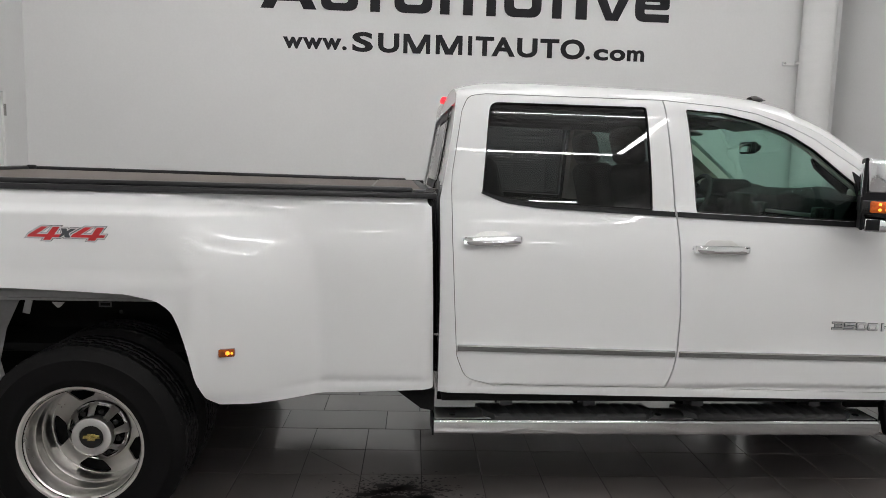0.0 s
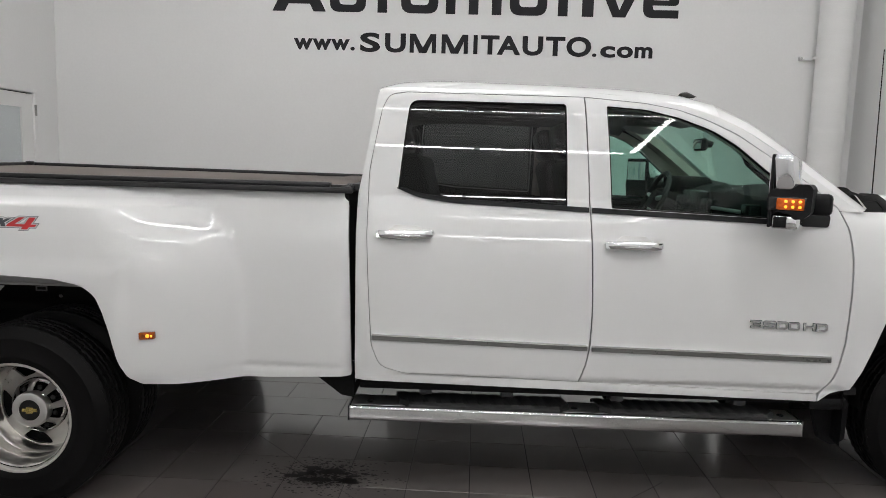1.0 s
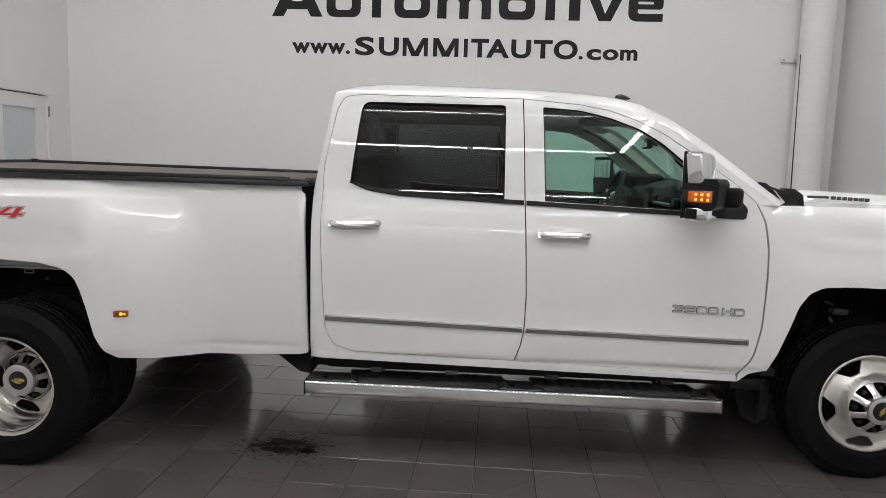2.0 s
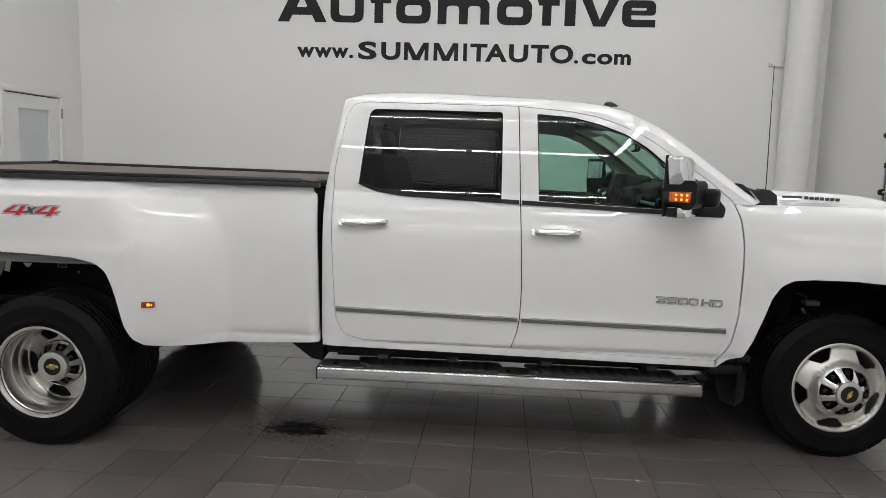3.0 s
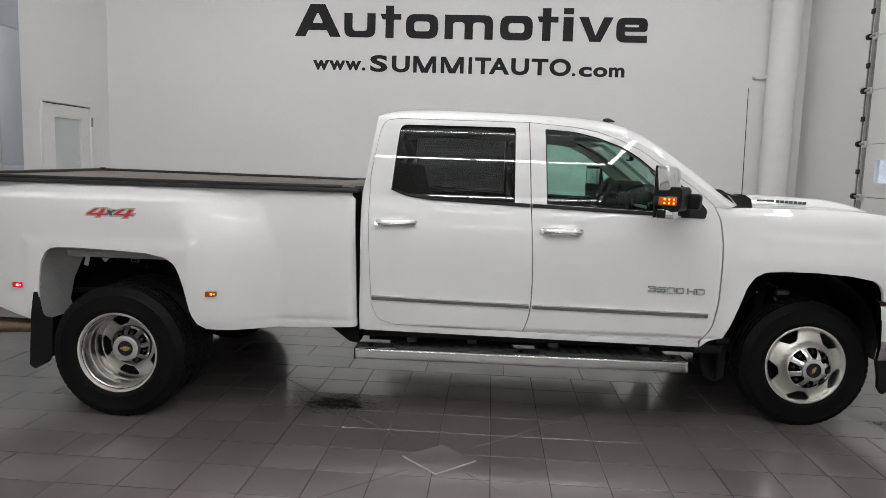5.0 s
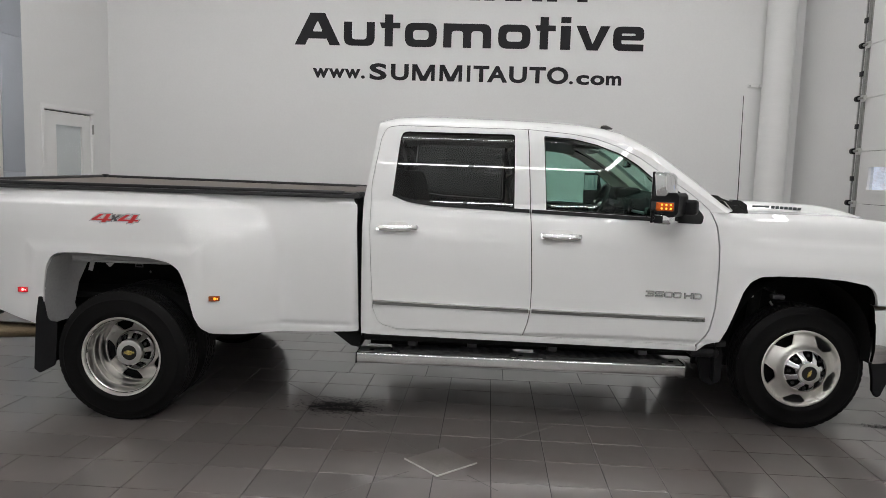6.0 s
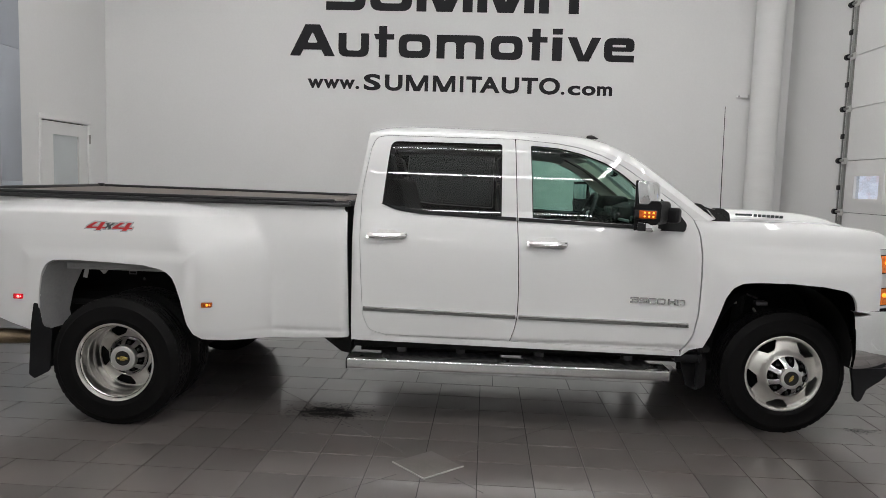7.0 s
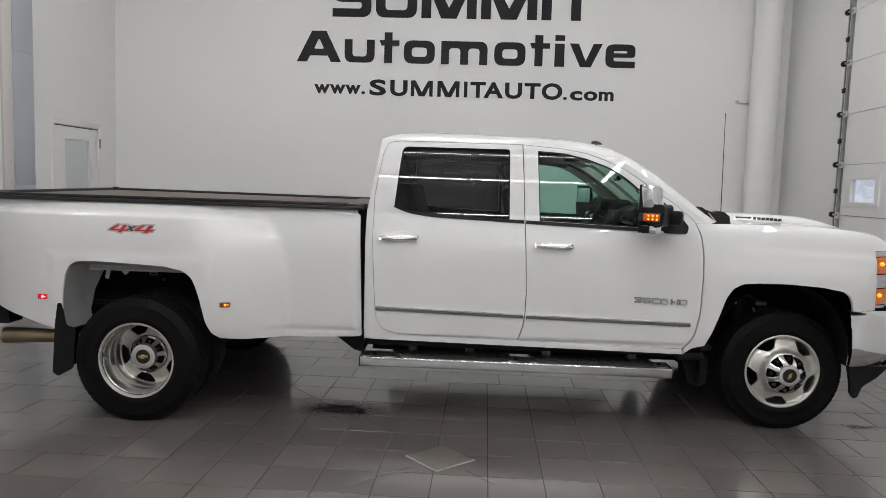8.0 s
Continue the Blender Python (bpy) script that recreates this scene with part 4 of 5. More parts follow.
def lug_cover(wheel, y, turn, k, metal):
    """The chrome cover over the hub: rim, spokes between lug nuts, cap with a badge; k scales its width."""
    hub = part("hub_cover", lathe([(.110 * k, -y + .090), (.116 * k, -y + .078), (.118 * k, -y + .062), (.114 * k, -y + .052), (.108 * k, -y + .050), (.104 * k, -y + .056)], 64), metal, wheel, "chrome hub cover")
    # well coloured black for the shade in the pockets
    part("hub_well", lathe([(.112 * k, -y + .066), (.075 * k, -y + .058), (.030, -y + .05)], 40), UNDER, hub)
    for i in range(8):
        a = radians(turn + 45 * i)
        u = Vector((math.cos(a), 0, math.sin(a)))
        v = Vector((-math.sin(a), 0, math.cos(a)))
        rows_ = []
        for r, wd, yy in ((.052 * k, .036 * k, -y - .012), (.066 * k, .030 * k, -y - .007), (.082 * k, .028 * k, -y + .010), (.098 * k, .032 * k, -y + .030), (.113 * k, .046 * k, -y + .051)):
            c = u * r + Vector((0, yy, 0))
            rows_.append([c - v * wd * .5 + Vector((0, .026, 0)), c - v * wd * .46 + Vector((0, .004, 0)), c - v * wd * .3, c + v * wd * .3, c + v * wd * .46 + Vector((0, .004, 0)), c + v * wd * .5 + Vector((0, .026, 0))])
        part("spoke", loft(rows_), metal, hub)
        a2 = a + radians(22.5)
        c = Vector((math.cos(a2) * .087 * k, 0, math.sin(a2) * .087 * k))
        # nuts coloured black too, for the shade they sit in
        part("lug_nut", rod(c + Vector((0, -y + .024, 0)), c + Vector((0, -y + .065, 0)), .013, .0155, 6), BLACK_GLOSS, hub)
    c0 = .070 if k > 1.1 else .082
    cap = part("cap", lathe([(c0, -y + .02), (c0, -y - .012), (c0 - .003, -y - .020), (c0 - .010, -y - .023), (c0 - (.022 if k > 1.1 else .033), -y - .023), (c0 - (.024 if k > 1.1 else .035), -y - .019)], 48), SATIN, wheel, "satin centre cap")
    part("cap_disc", rod((0, -y - .0195, 0), (0, -y - .0165, 0), c0 - (.0235 if k > 1.1 else .034), seg=40), CAP_BLACK, cap)
    plain_badge("badge", .026 if k > 1.1 else .034, -y - .0195, cap, 62 if k > 1.1 else 0)


def rear_wheel(where):
    """Dual rear wheels: deep outer dish, two tyres; the outer tyre's middle lies at y = 0."""
    f = curve([(.0, -.062), (.10, -.064), (.118, -.076), (.150, -.098), (.190, -.111), (.214, -.112)])
    depth_at = lambda x, z: f(math.hypot(x, z))
    me = skin("wheel", [circle(.214), circle(.108, 48)] + disc_holes(5, .170, .128, .060, 186, .24, .020), depth_at, -1, step=.02, depth=.012, cell=.018)
    wheel = put_mesh("wheel", me, ALLOY_SHADED, truck, "deep-dished polished aluminium wheel")
    wheel.matrix_basis = where
    # lit lip keeps the brighter alloy, the dish takes the shaded copy
    part("rim_lip", lathe([(.247, -.094), (.250, -.106), (.246, -.112), (.237, -.111), (.230, -.101), (.228, -.090)]), ALLOY, wheel, "bright polished rim lip")
    part("barrel", lathe([(.230, -.094), (.228, -.091), (.223, -.086), (.220, -.030), (.214, -.022), (.214, .030), (.209, .036), (.206, .05), (.207, .088), (.210, .118)]), ALLOY_SHADED, wheel, "polished wheel barrel")
    # black disc added for the shade behind the wheel openings
    part("hub_shade", rod((0, .140, 0), (0, .175, 0), .22, seg=40), UNDER, wheel)
    part("tyre", tyre_bm(.118, -1), RUBBER, wheel, "black ribbed tyre")
    inner = part("tyre", tyre_bm(.118, -1), RUBBER, wheel, "black inner ribbed tyre")
    inner.location.y = .305
    lug_cover(wheel, -.010, 8, 1.09, DARK_CHROME)
    return wheel


front_wheel(pose(AXLE, -.775, .402))
front_wheel(pose(AXLE, .775, .402, 0, 0, 180))
rear_wheel(pose(.0, -1.140, .402))
rear_wheel(pose(.0, 1.140, .402, 0, 0, 180))

# ---- chassis, wheel housings, running boards ----
BRACKET = surf("dark_grey_bracket", (0.075, 0.075, 0.078), 0.5, var=0.15)
PAD = surf("black_tread_rubber", (0.014, 0.014, 0.0145), 0.38, spec=0.4, var=0.2, scale=20)
for s in (-1, 1):
    part("chassis_rail", box(-1.2, 4.75, s * .42 - .04, s * .42 + .04, .48, .66, .01), UNDER, truck)
    # dark strip added for the shade between sill and running board
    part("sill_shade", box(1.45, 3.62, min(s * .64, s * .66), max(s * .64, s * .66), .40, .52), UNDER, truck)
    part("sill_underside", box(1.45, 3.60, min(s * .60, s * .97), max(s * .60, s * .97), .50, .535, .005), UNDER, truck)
    # rear housing: black liner in front and above, inner sheet in shade colour behind
    a0 = [(math.cos(radians(t)), math.sin(radians(t))) for t in range(-8, 118, 7)]
    bm = loft([[(-.04 + .50 * c, s * yy, .52 + .50 * q) for c, q in a0] for yy in (.62, .85, 1.0)])
    part("wheel_liner", bm, UNDER, truck, "black rear wheel liner")
    part("inner_panel", box(-.62, .56, min(s * .60, s * .63), max(s * .60, s * .63), .42, 1.06), UNDER, truck)
    edge_pts = [(-.474, .570), (-.486, .66), (-.482, .80), (-.462, .92), (-.425, .995), (-.36, 1.026), (-.26, 1.032), (-.10, 1.028)]
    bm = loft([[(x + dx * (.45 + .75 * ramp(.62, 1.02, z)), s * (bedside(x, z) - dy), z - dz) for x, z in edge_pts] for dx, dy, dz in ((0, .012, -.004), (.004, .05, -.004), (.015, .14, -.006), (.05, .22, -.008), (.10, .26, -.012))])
    part("inner_fender", bm, PAINT_IN, truck, "white inner sheet of the rear fender, shade coloured in")
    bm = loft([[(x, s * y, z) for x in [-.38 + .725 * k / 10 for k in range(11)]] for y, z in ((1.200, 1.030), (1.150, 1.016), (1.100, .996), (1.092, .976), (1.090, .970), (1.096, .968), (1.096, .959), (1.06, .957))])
    part("housing_beam", bm, PAINT_IN, truck, "white sheet-metal flange, shade coloured in")
    part("beam_tab", prism([fillet([(-.135, .964), (-.085, .964), (-.105, .942, .006), (-.115, .942, .006)])], s * 1.150, s * 1.153), PAINT_IN, truck)
    part("hook", prism([[(.035, .962), (.085, .962), (.085, .940), (.035, .940)], [(.040, .958), (.080, .958), (.080, .945), (.040, .945)]], s * 1.12, s * 1.124), BRACKET, truck)
    # the tag takes the shade-coloured sheet material too
    part("paper_tag", box(-.268, -.240, min(s * 1.10, s * 1.102), max(s * 1.10, s * 1.102), .905, .962, rot=Matrix.Rotation(radians(14), 4, "Y")), PAINT_IN, truck, "small pale paper tag")
    for x, z in ((.075, .895), (.30, .885)):
        part("liner_clip", rod((x, s * .99, z), (x, s * 1.0, z), .009, seg=10), BLACK_GLOSS, truck)
    # front housing
    a1 = [(math.cos(radians(t)), math.sin(radians(t))) for t in range(-10, 195, 8)]
    bm = loft([[(4.19 + .44 * c, s * yy, .56 + .455 * q) for c, q in a1] for yy in (.45, .75, .985)])
    part("wheel_liner", bm, UNDER, truck, "black front wheel liner")
    part("inner_panel", box(3.70, 4.66, min(s * .44, s * .47), max(s * .44, s * .47), .30, 1.02), UNDER, truck)
    for x, z, r in ((4.00, .88, .026), (4.10, .88, .018)):
        part("brake_hose", rod((x, s * .60, z), (x + .05, s * .66, z - .02), r * .4, seg=10), SATIN, truck)
    part("stabiliser_link", rod((3.905, s * .72, .832), (3.99, s * .72, .837), .008, seg=10), SATIN, truck)
    part("brake_line", rod((4.10, s * .72, .805), (4.128, s * .72, .765), .008, seg=10), SATIN, truck)
    part("shock_absorber", rod((4.00, s * .64, .50), (4.05, s * .64, .96), .036, seg=18), UNDER, truck)
    part("spring_bracket", box(4.12, 4.20, min(s * .66, s * .72), max(s * .66, s * .72), .82, .85, .006), BRACKET, truck)
    # mud flaps
    part("mud_flap", prism([fillet([(-.555, .30, .02), (-.52, .275, .02), (-.42, .33, .04), (-.40, .60, .03), (-.462, .605, .05), (-.490, .755, .01), (-.515, .755, .01), (-.535, .62)])], s * 1.226, s * 1.236), BLACK, truck, "black rubber mud flap")
    bm = loft([[(-.548 + .02 * (z - .3), s * y, z) for y in (.80, 1.0, 1.15)] for z in (.29, .45, .60, .70)])
    part("mud_flap", bm, BLACK, truck, "black rubber mud flap")
    bm = loft([[(3.690 - .05 * k / 5 + .03 * math.sin(z * 4), s * (.70 + .30 * k / 5), z) for k in range(6)] for z in (.31, .38, .46, .54, .62)])
    part("mud_flap", bm, BLACK, truck, "black moulded front mud flap")
    part("flap_guard", prism([fillet([(3.585, .55), (3.70, .60), (3.76, .50), (3.755, .30, .03), (3.70, .27, .03), (3.635, .30, .03), (3.60, .42)])], s * .85, s * .885), BLACK, truck)
    part("splash_guard", box(3.52, 3.70, min(s * .85, s * .99), max(s * .85, s * .99), .475, .535, .02), BLACK, truck)

    # running board
    prof = [(.86, .432), (1.018, .432), (1.024, .431), (1.028, .428), (1.0300, .424), (1.0304, .420), (1.0290, .380), (1.0285, .376), (1.026, .369), (1.022, .365), (.99, .364), (.86, .364)]
    board = part("running_board", loft([[(x, s * y, z - .004 * (x - 1.41) / 2) for y, z in prof] for x in (1.414, 1.43, 2.0, 2.8, 3.46, 3.476)], closed=True), STEP_METAL, truck, "brushed aluminium running board with black treads", angle=30)
    for x in (1.410, 3.478):
        part("end_cap", prism([[(x - .004, .363), (x + .004, .363), (x + .004, .431), (x - .004, .431)]], s * .862, s * 1.029), BLACK if x < 2 else STEP_METAL, board)
    part("top_plate", box(1.418, 3.472, min(s * .864, s * 1.006), max(s * .864, s * 1.006), .4285, .4312, rot=Matrix.Rotation(radians(.11), 4, "Y")), SATIN, board)
    for x0, x1 in ((1.615, 2.405), (2.545, 3.350)):
        n = int((x1 - x0) / .006)
        rws = []
        for i in range(n + 1):
            x = x0 + (x1 - x0) * i / n
            wave = .005 * abs(math.sin(i * .30)) ** .6 - .004
            cut = .045 * max(0, 1 - min(i, n - i) / 8)
            rws.append([(x, s * .865, .434), (x, s * .868, .456 + wave), (x + .012, s * (.94 - cut * .2), .455 + wave), (x + .02, s * (1.004 - cut), .453 + wave), (x + .022, s * (1.018 - cut), .442 + wave * .4), (x + .022, s * (1.021 - cut), .431)])
        part("step_pad", loft(rws), PAD, board, "black ribbed rubber tread")
    for x in (1.50, 2.455, 3.41):
        part("board_hole", rod((x, s * .955, .4325), (x, s * .955, .4345), .016, seg=16), UNDER, board)
    for x in (1.755, 2.145, 2.665, 3.243):
        part("board_bracket", box(x - .030, x + .030, min(s * .80, s * .90), max(s * .80, s * .90), .40, .535, .006), BRACKET, board)
        part("bracket_arm", box(x - .022, x + .022, min(s * .45, s * .86), max(s * .45, s * .86), .40, .43, .005), UNDER, board)

part("rear_axle", rod((0, -.95, .40), (0, .95, .40), .055), UNDER, truck)
part("differential", rod((-.14, 0, .40), (.16, 0, .40), .16, .12), UNDER, truck)
part("front_axle", rod((AXLE, -.72, .38), (AXLE, .72, .38), .04), UNDER, truck)
part("fuel_tank", box(1.5, 2.9, -.38, .30, .40, .60, .05), UNDER, truck)
part("transmission", box(2.9, 3.9, -.22, .22, .42, .75, .08), UNDER, truck)
part("bed_underside", box(-1.2, 1.40, -.93, .93, .70, .74, .01), UNDER, truck)
part("cab_floor", box(1.45, 3.75, -.96, .96, .54, .58, .01), CARPET, truck)
part("cross_member", prism([[(1.16, .60), (1.42, .54), (1.42, .44), (1.36, .45)]], -.93, -.70), UNDER, truck)
tip = [(-.60, .044), (-.72, .045), (-1.05, .057), (-1.064, .058), (-1.064, .053), (-.9, .048)]
bm = loft([[(x, -.93 + r * math.cos(2 * math.pi * k / 32), .468 + .02 * (x + .76) + r * math.sin(2 * math.pi * k / 32)) for k in range(32)] for x, r in tip], closed=True)
part("exhaust_tip", bm, EXHAUST, truck, "heat-tinted steel exhaust tip")
part("exhaust_pipe", rod((-.61, -.93, .470), (-.2, -.70, .52), .040), EXHAUST, truck)


# ---- door handles, markers, badges ----
def handle(x0, z0, slope, side, parent):
    """A chrome pull handle over a satin plate that stands for a shaded recess."""
    f = lambda x, z: cab(x, z)
    ln_ = .268
    # grey metal of the plate stands for shading in the body-colour recess
    plate = fillet([(x0 + .055, z0 - .018), (x0 + .215, z0 - .018), (x0 + .225, z0 + .01), (x0 + .185, z0 + .040), (x0 + .085, z0 + .040), (x0 + .05, z0 + .012)], .02)
    cup = put_mesh("handle_plate", skin("handle_plate", [plate], lambda x, z: f(x, z) + .005, side, depth=.006, cell=.03), SATIN, parent, "satin plate coloured for the shaded handle recess")
    # black strip drawn for the shadow under the bar
    under = fillet([(x0 + .055, z0 - .0215), (x0 + .235, z0 - .0215 + slope), (x0 + .245, z0 - .012 + slope), (x0 + .050, z0 - .012)], .003)
    put_mesh("handle_shade", skin("handle_shade", [under], lambda x, z: f(x, z) + .012, side, depth=.012, cell=.03), BLACK_GLOSS, parent, "black strip for the shade under the handle")
    rws = []
    for i in range(25):
        t = i / 24
        x = x0 + ln_ * t
        zc = z0 + slope * t
        lift = .010 + .030 * min(1, t / .16, (1 - t) / .16) ** .6
        h = .0175 + .002 * math.sin(math.pi * t)
        row = []
        for k in range(14):
            a = 2 * math.pi * k / 14
            yy = f(x, zc) + lift + .009 * math.cos(a)
            if t in (0.0, 1.0):
                row.append((x, side * (f(x, zc) + lift * .7), zc))
            else:
                row.append((x, side * yy, zc + h * math.sin(a)))
        rws.append(row)
    part("handle", loft(rws, closed=True), CHROME, parent, "chrome pull handle", angle=50)
    # darker strip painted for the dark band mirrored along the bar
    dark_band = fillet([(x0 + .085, z0 - .006 + slope * .4), (x0 + .200, z0 - .006 + slope * .7), (x0 + .205, z0 + .003 + slope * .7), (x0 + .080, z0 + .003 + slope * .4)], .003)
    put_mesh("handle_dark_band", skin("handle_dark_band", [dark_band], lambda x, z: f(x, z) + .0485, side, depth=.004, cell=.03), SHADED_CHROME, parent)
    key = fillet([(x0 + .004, z0 - .014), (x0 + .052, z0 - .014), (x0 + .052, z0 + .014), (x0 + .004, z0 + .014)], .006)
    put_mesh("lock_cover", skin("lock_cover", [key], lambda x, z: f(x, z) + .034, side, depth=.03, cell=.03), CHROME, parent)


for s, rd, fd in zip((-1, 1), rear_doors, front_doors):
    handle(1.518, 1.229, .008, s, rd)
    handle(2.538, 1.212, .0, s, fd)


def marker(x, z, f, side, lens, bulb, name, label):
    """A small side marker lamp with a lit bulb."""
    base = fillet([(x - .030, z - .016), (x + .030, z - .016), (x + .030, z + .016), (x - .030, z + .016)], .006)
    ob = put_mesh(name, skin(name, [base], lambda a, b: f(a, b) + .014, side, depth=.016, cell=.03), lens, truck, label)
    for dx, r in ((.004, .0085), (.021, .005)):
        c = Vector((x + dx, side * (f(x, z) + .0145), z))
        bm = bmesh.new()
        bmesh.ops.create_uvsphere(bm, u_segments=12, v_segments=8, radius=r, matrix=Matrix.Translation(c))
        part("bulb", bm, bulb, ob)
    return ob


RED_MARKER, RED_CORE = surf("lit_red_lens", (0.5, 0.008, 0.02), 0.15, coat=.6, var=.4, scale=60, glow=0.3), lamp_glow("red_core", (1, .10, .10), 6)
for s in (-1, 1):
    marker(.561, .776, bedside, s, MARKER_AMBER, WHITE_HOT, "marker_lamp", "lit amber side marker")
    marker(-.617, .793, bedside, s, RED_MARKER, RED_CORE, "marker_lamp", "lit red side marker")
    # lettering
    door_ob = front_doors[0 if s < 0 else 1]
    for i, (ch, a, b) in enumerate((("3", 3.210, 3.262), ("S", 3.267, 3.319), ("0", 3.324, 3.374), ("0", 3.379, 3.428), ("H", 3.446, 3.496), ("D", 3.502, 3.552))):
        base = .8600 - .0245 * (a - 3.210)
        loops = [[(a + p[0], base + p[1]) for p in lp] for lp in glyph(ch, b - a, .034, .0088)]
        put_mesh("badge_edge", skin("badge_edge", [inset(loops[0], -.0016)] + loops[1:], lambda x, z: cab(x, z) + .003, s, depth=.006, cell=.2), DECAL_DARK, door_ob, "dark edge of the lettering")
        put_mesh("door_badge", skin("door_badge", loops, lambda x, z: cab(x, z) + .008, s, depth=.008, cell=.2), CHROME, door_ob, "chrome raised lettering")
    for ch, a, b in (("4", -.196, -.078), ("x", -.086, -.028), ("4", -.034, .090)):
        hh, zz = (.034, 1.231) if ch == "x" else (.050, 1.221)
        glyph_pts = [(a + p[0] + .65 * p[1], zz + p[1]) for p in glyph(ch, b - a, hh, .02)[0]]
        for d, out, m0, lab in ((-.0062, .0012, DECAL_DARK, "dark decal outline"), (-.0045, .0018, DECAL_SILVER, "silver decal outline"), (-.0002, .0024, DECAL_DARK if ch == "x" else DECAL_RED, "red and grey decal figure")):
            put_mesh("decal", skin("decal", [inset(glyph_pts, d)], lambda x, z: bedside(x, z) + out, s, depth=.002, cell=.03), m0, truck, lab)
    # plain bars for the hood emblem
    part("hood_emblem", box(3.985, 4.095, min(s * .600, s * .612), max(s * .600, s * .612), 1.418, 1.432, .003), DECAL_DARK, truck)
    for k in range(7):
        x = 4.108 + k * .029
        part("hood_emblem", box(x, x + .022, min(s * .600, s * .612), max(s * .600, s * .612), 1.414 - .001 * k, 1.432 - .001 * k, .003), DECAL_DARK, truck)


# ---- towing mirrors ----
def mirror(side):

    def shell(x0, x1, y0, y1, z0, z1, bev, seg=3):
        bm_ = box(x0, x1, min(side * y0, side * y1), max(side * y0, side * y1), z0, z1, bev, seg)
        bmesh.ops.rotate(bm_, verts=bm_.verts[:], cent=(3.235, side * 1.15, 0), matrix=Matrix.Rotation(radians(31 * side), 3, "Z"))
        return bm_
    head = part("mirror", shell(3.203, 3.216, 1.045, 1.255, 1.328, 1.628, .006), BLACK, truck, "towing mirror with chrome cap and amber lamp")
    bm = shell(3.214, 3.308, 1.048, 1.252, 1.470, 1.626, .026, 4)
    for v in bm.verts:
        if v.co.z > 1.56:
            v.co.x -= (v.co.z - 1.56) * .30
    part("mirror_cap", bm, CHROME, head, "chrome mirror cap")
    outline = fillet([(3.198, 1.463, .006), (3.198, 1.404, .006), (3.288, 1.384, .01), (3.302, 1.366, .01), (3.335, 1.368, .02), (3.360, 1.392, .02), (3.364, 1.490, .02), (3.350, 1.507, .012), (3.308, 1.507, .012), (3.282, 1.486, .01), (3.216, 1.486, .006)])
    bm = prism([outline], side * 1.052, side * 1.254)
    bmesh.ops.rotate(bm, verts=bm.verts[:], cent=(3.235, side * 1.15, 0), matrix=Matrix.Rotation(radians(31 * side), 3, "Z"))
    part("mirror_housing", bm, BLACK, head, "black mirror housing")
    part("mirror_foot", shell(3.212, 3.320, 1.060, 1.245, 1.322, 1.384, .015, 3), CHROME, head)
    part("foot_notch", shell(3.225, 3.275, 1.243, 1.249, 1.330, 1.375, .004), BLACK, head)
    part("lamp_bezel", shell(3.202, 3.345, 1.236, 1.2565, 1.396, 1.458, .008), BLACK_GLOSS, head)
    lamp = part("mirror_lamp", shell(3.232, 3.338, 1.235, 1.260, 1.402, 1.452, .008), MIRROR_AMBER, head, "lit amber turn lamp")
    for i in range(3):
        for j in range(2):
            c = pose(3.235, side * 1.15, 0, 0, 0, 31 * side) @ Vector((.034 + .026 * i, side * .1085, 1.416 + .022 * j))
            b2 = bmesh.new()
            bmesh.ops.create_uvsphere(b2, u_segments=10, v_segments=6, radius=.0066, matrix=Matrix.Translation(c))
            part("bulb", b2, TURN_HOT, lamp)
    part("mirror_glass", shell(3.1985, 3.2025, 1.065, 1.24, 1.47, 1.605, .001), MIRROR, head)
    for z in (1.400, 1.448):
        part("mirror_arm", box(3.34, 3.44, min(side * .93, side * 1.10), max(side * .93, side * 1.10), z - .018, z + .018, .012), BLACK, head)
    part("arm_sleeve", shell(3.335, 3.425, 1.02, 1.10, 1.378, 1.470, .02, 3), BLACK, head)


mirror(-1)
mirror(1)

# ---- roof lamps, brake lamp, antenna ----
for y in (-.60, -.30, 0, .30, .60):
    zt = roof_line(2.985) + .014 + .010 * (1 - abs(y))
    bm = loft([[(2.955 + .075 * t, y + .036 * math.cos(a) * (1 - .25 * t), zt - .006 + (.024 * math.sin(math.pi * min(1, .25 + .75 * t)) + .002) * max(0, math.sin(a))) for a in [math.pi * k / 8 for k in range(9)]] for t in (0, .15, .4, .7, .9, 1)])
    part("roof_marker_lamp", bm, SMOKE, truck, "smoked roof marker lamp")
part("brake_lamp", box(1.470, 1.500, -.08, .06, 1.898, 1.926, .010), lamp_glow("lit_red_bar", (1.0, .03, .05), 0.9), truck, "lit red high brake lamp")
antenna = part("antenna", rod((3.800, -.83, 1.44), (3.788, -.83, 2.12), .0030, .0020, 8), BLACK, truck, "thin black antenna mast")
part("antenna_base", rod((3.802, -.83, 1.39), (3.800, -.83, 1.46), .014, .008, 12), BLACK, antenna)
bm = prism([fillet([(3.618, 1.490), (3.630, 1.497, .004), (3.662, 1.494, .006), (3.684, 1.478, .01), (3.735, 1.462, .01), (3.754, 1.457, .006), (3.760, 1.471, .006), (3.808, 1.467, .012), (3.848, 1.440, .012), (3.858, 1.386), (3.722, 1.386)])], -.862, -.80)
part("wiper_pivot", rod((3.685, -.868, 1.448), (3.685, -.845, 1.462), .016, .012, 14), BLACK, truck, "black wiper pivot")
part("cowl_rib", loft([[(3.700, -.8635, 1.462), (3.712, -.8635, 1.456)], [(3.752, -.8635, 1.400), (3.764, -.8635, 1.400)]]), SATIN, truck)
part("cowl_corner", bm, BLACK_GLOSS, truck, "black plastic cowl corner")
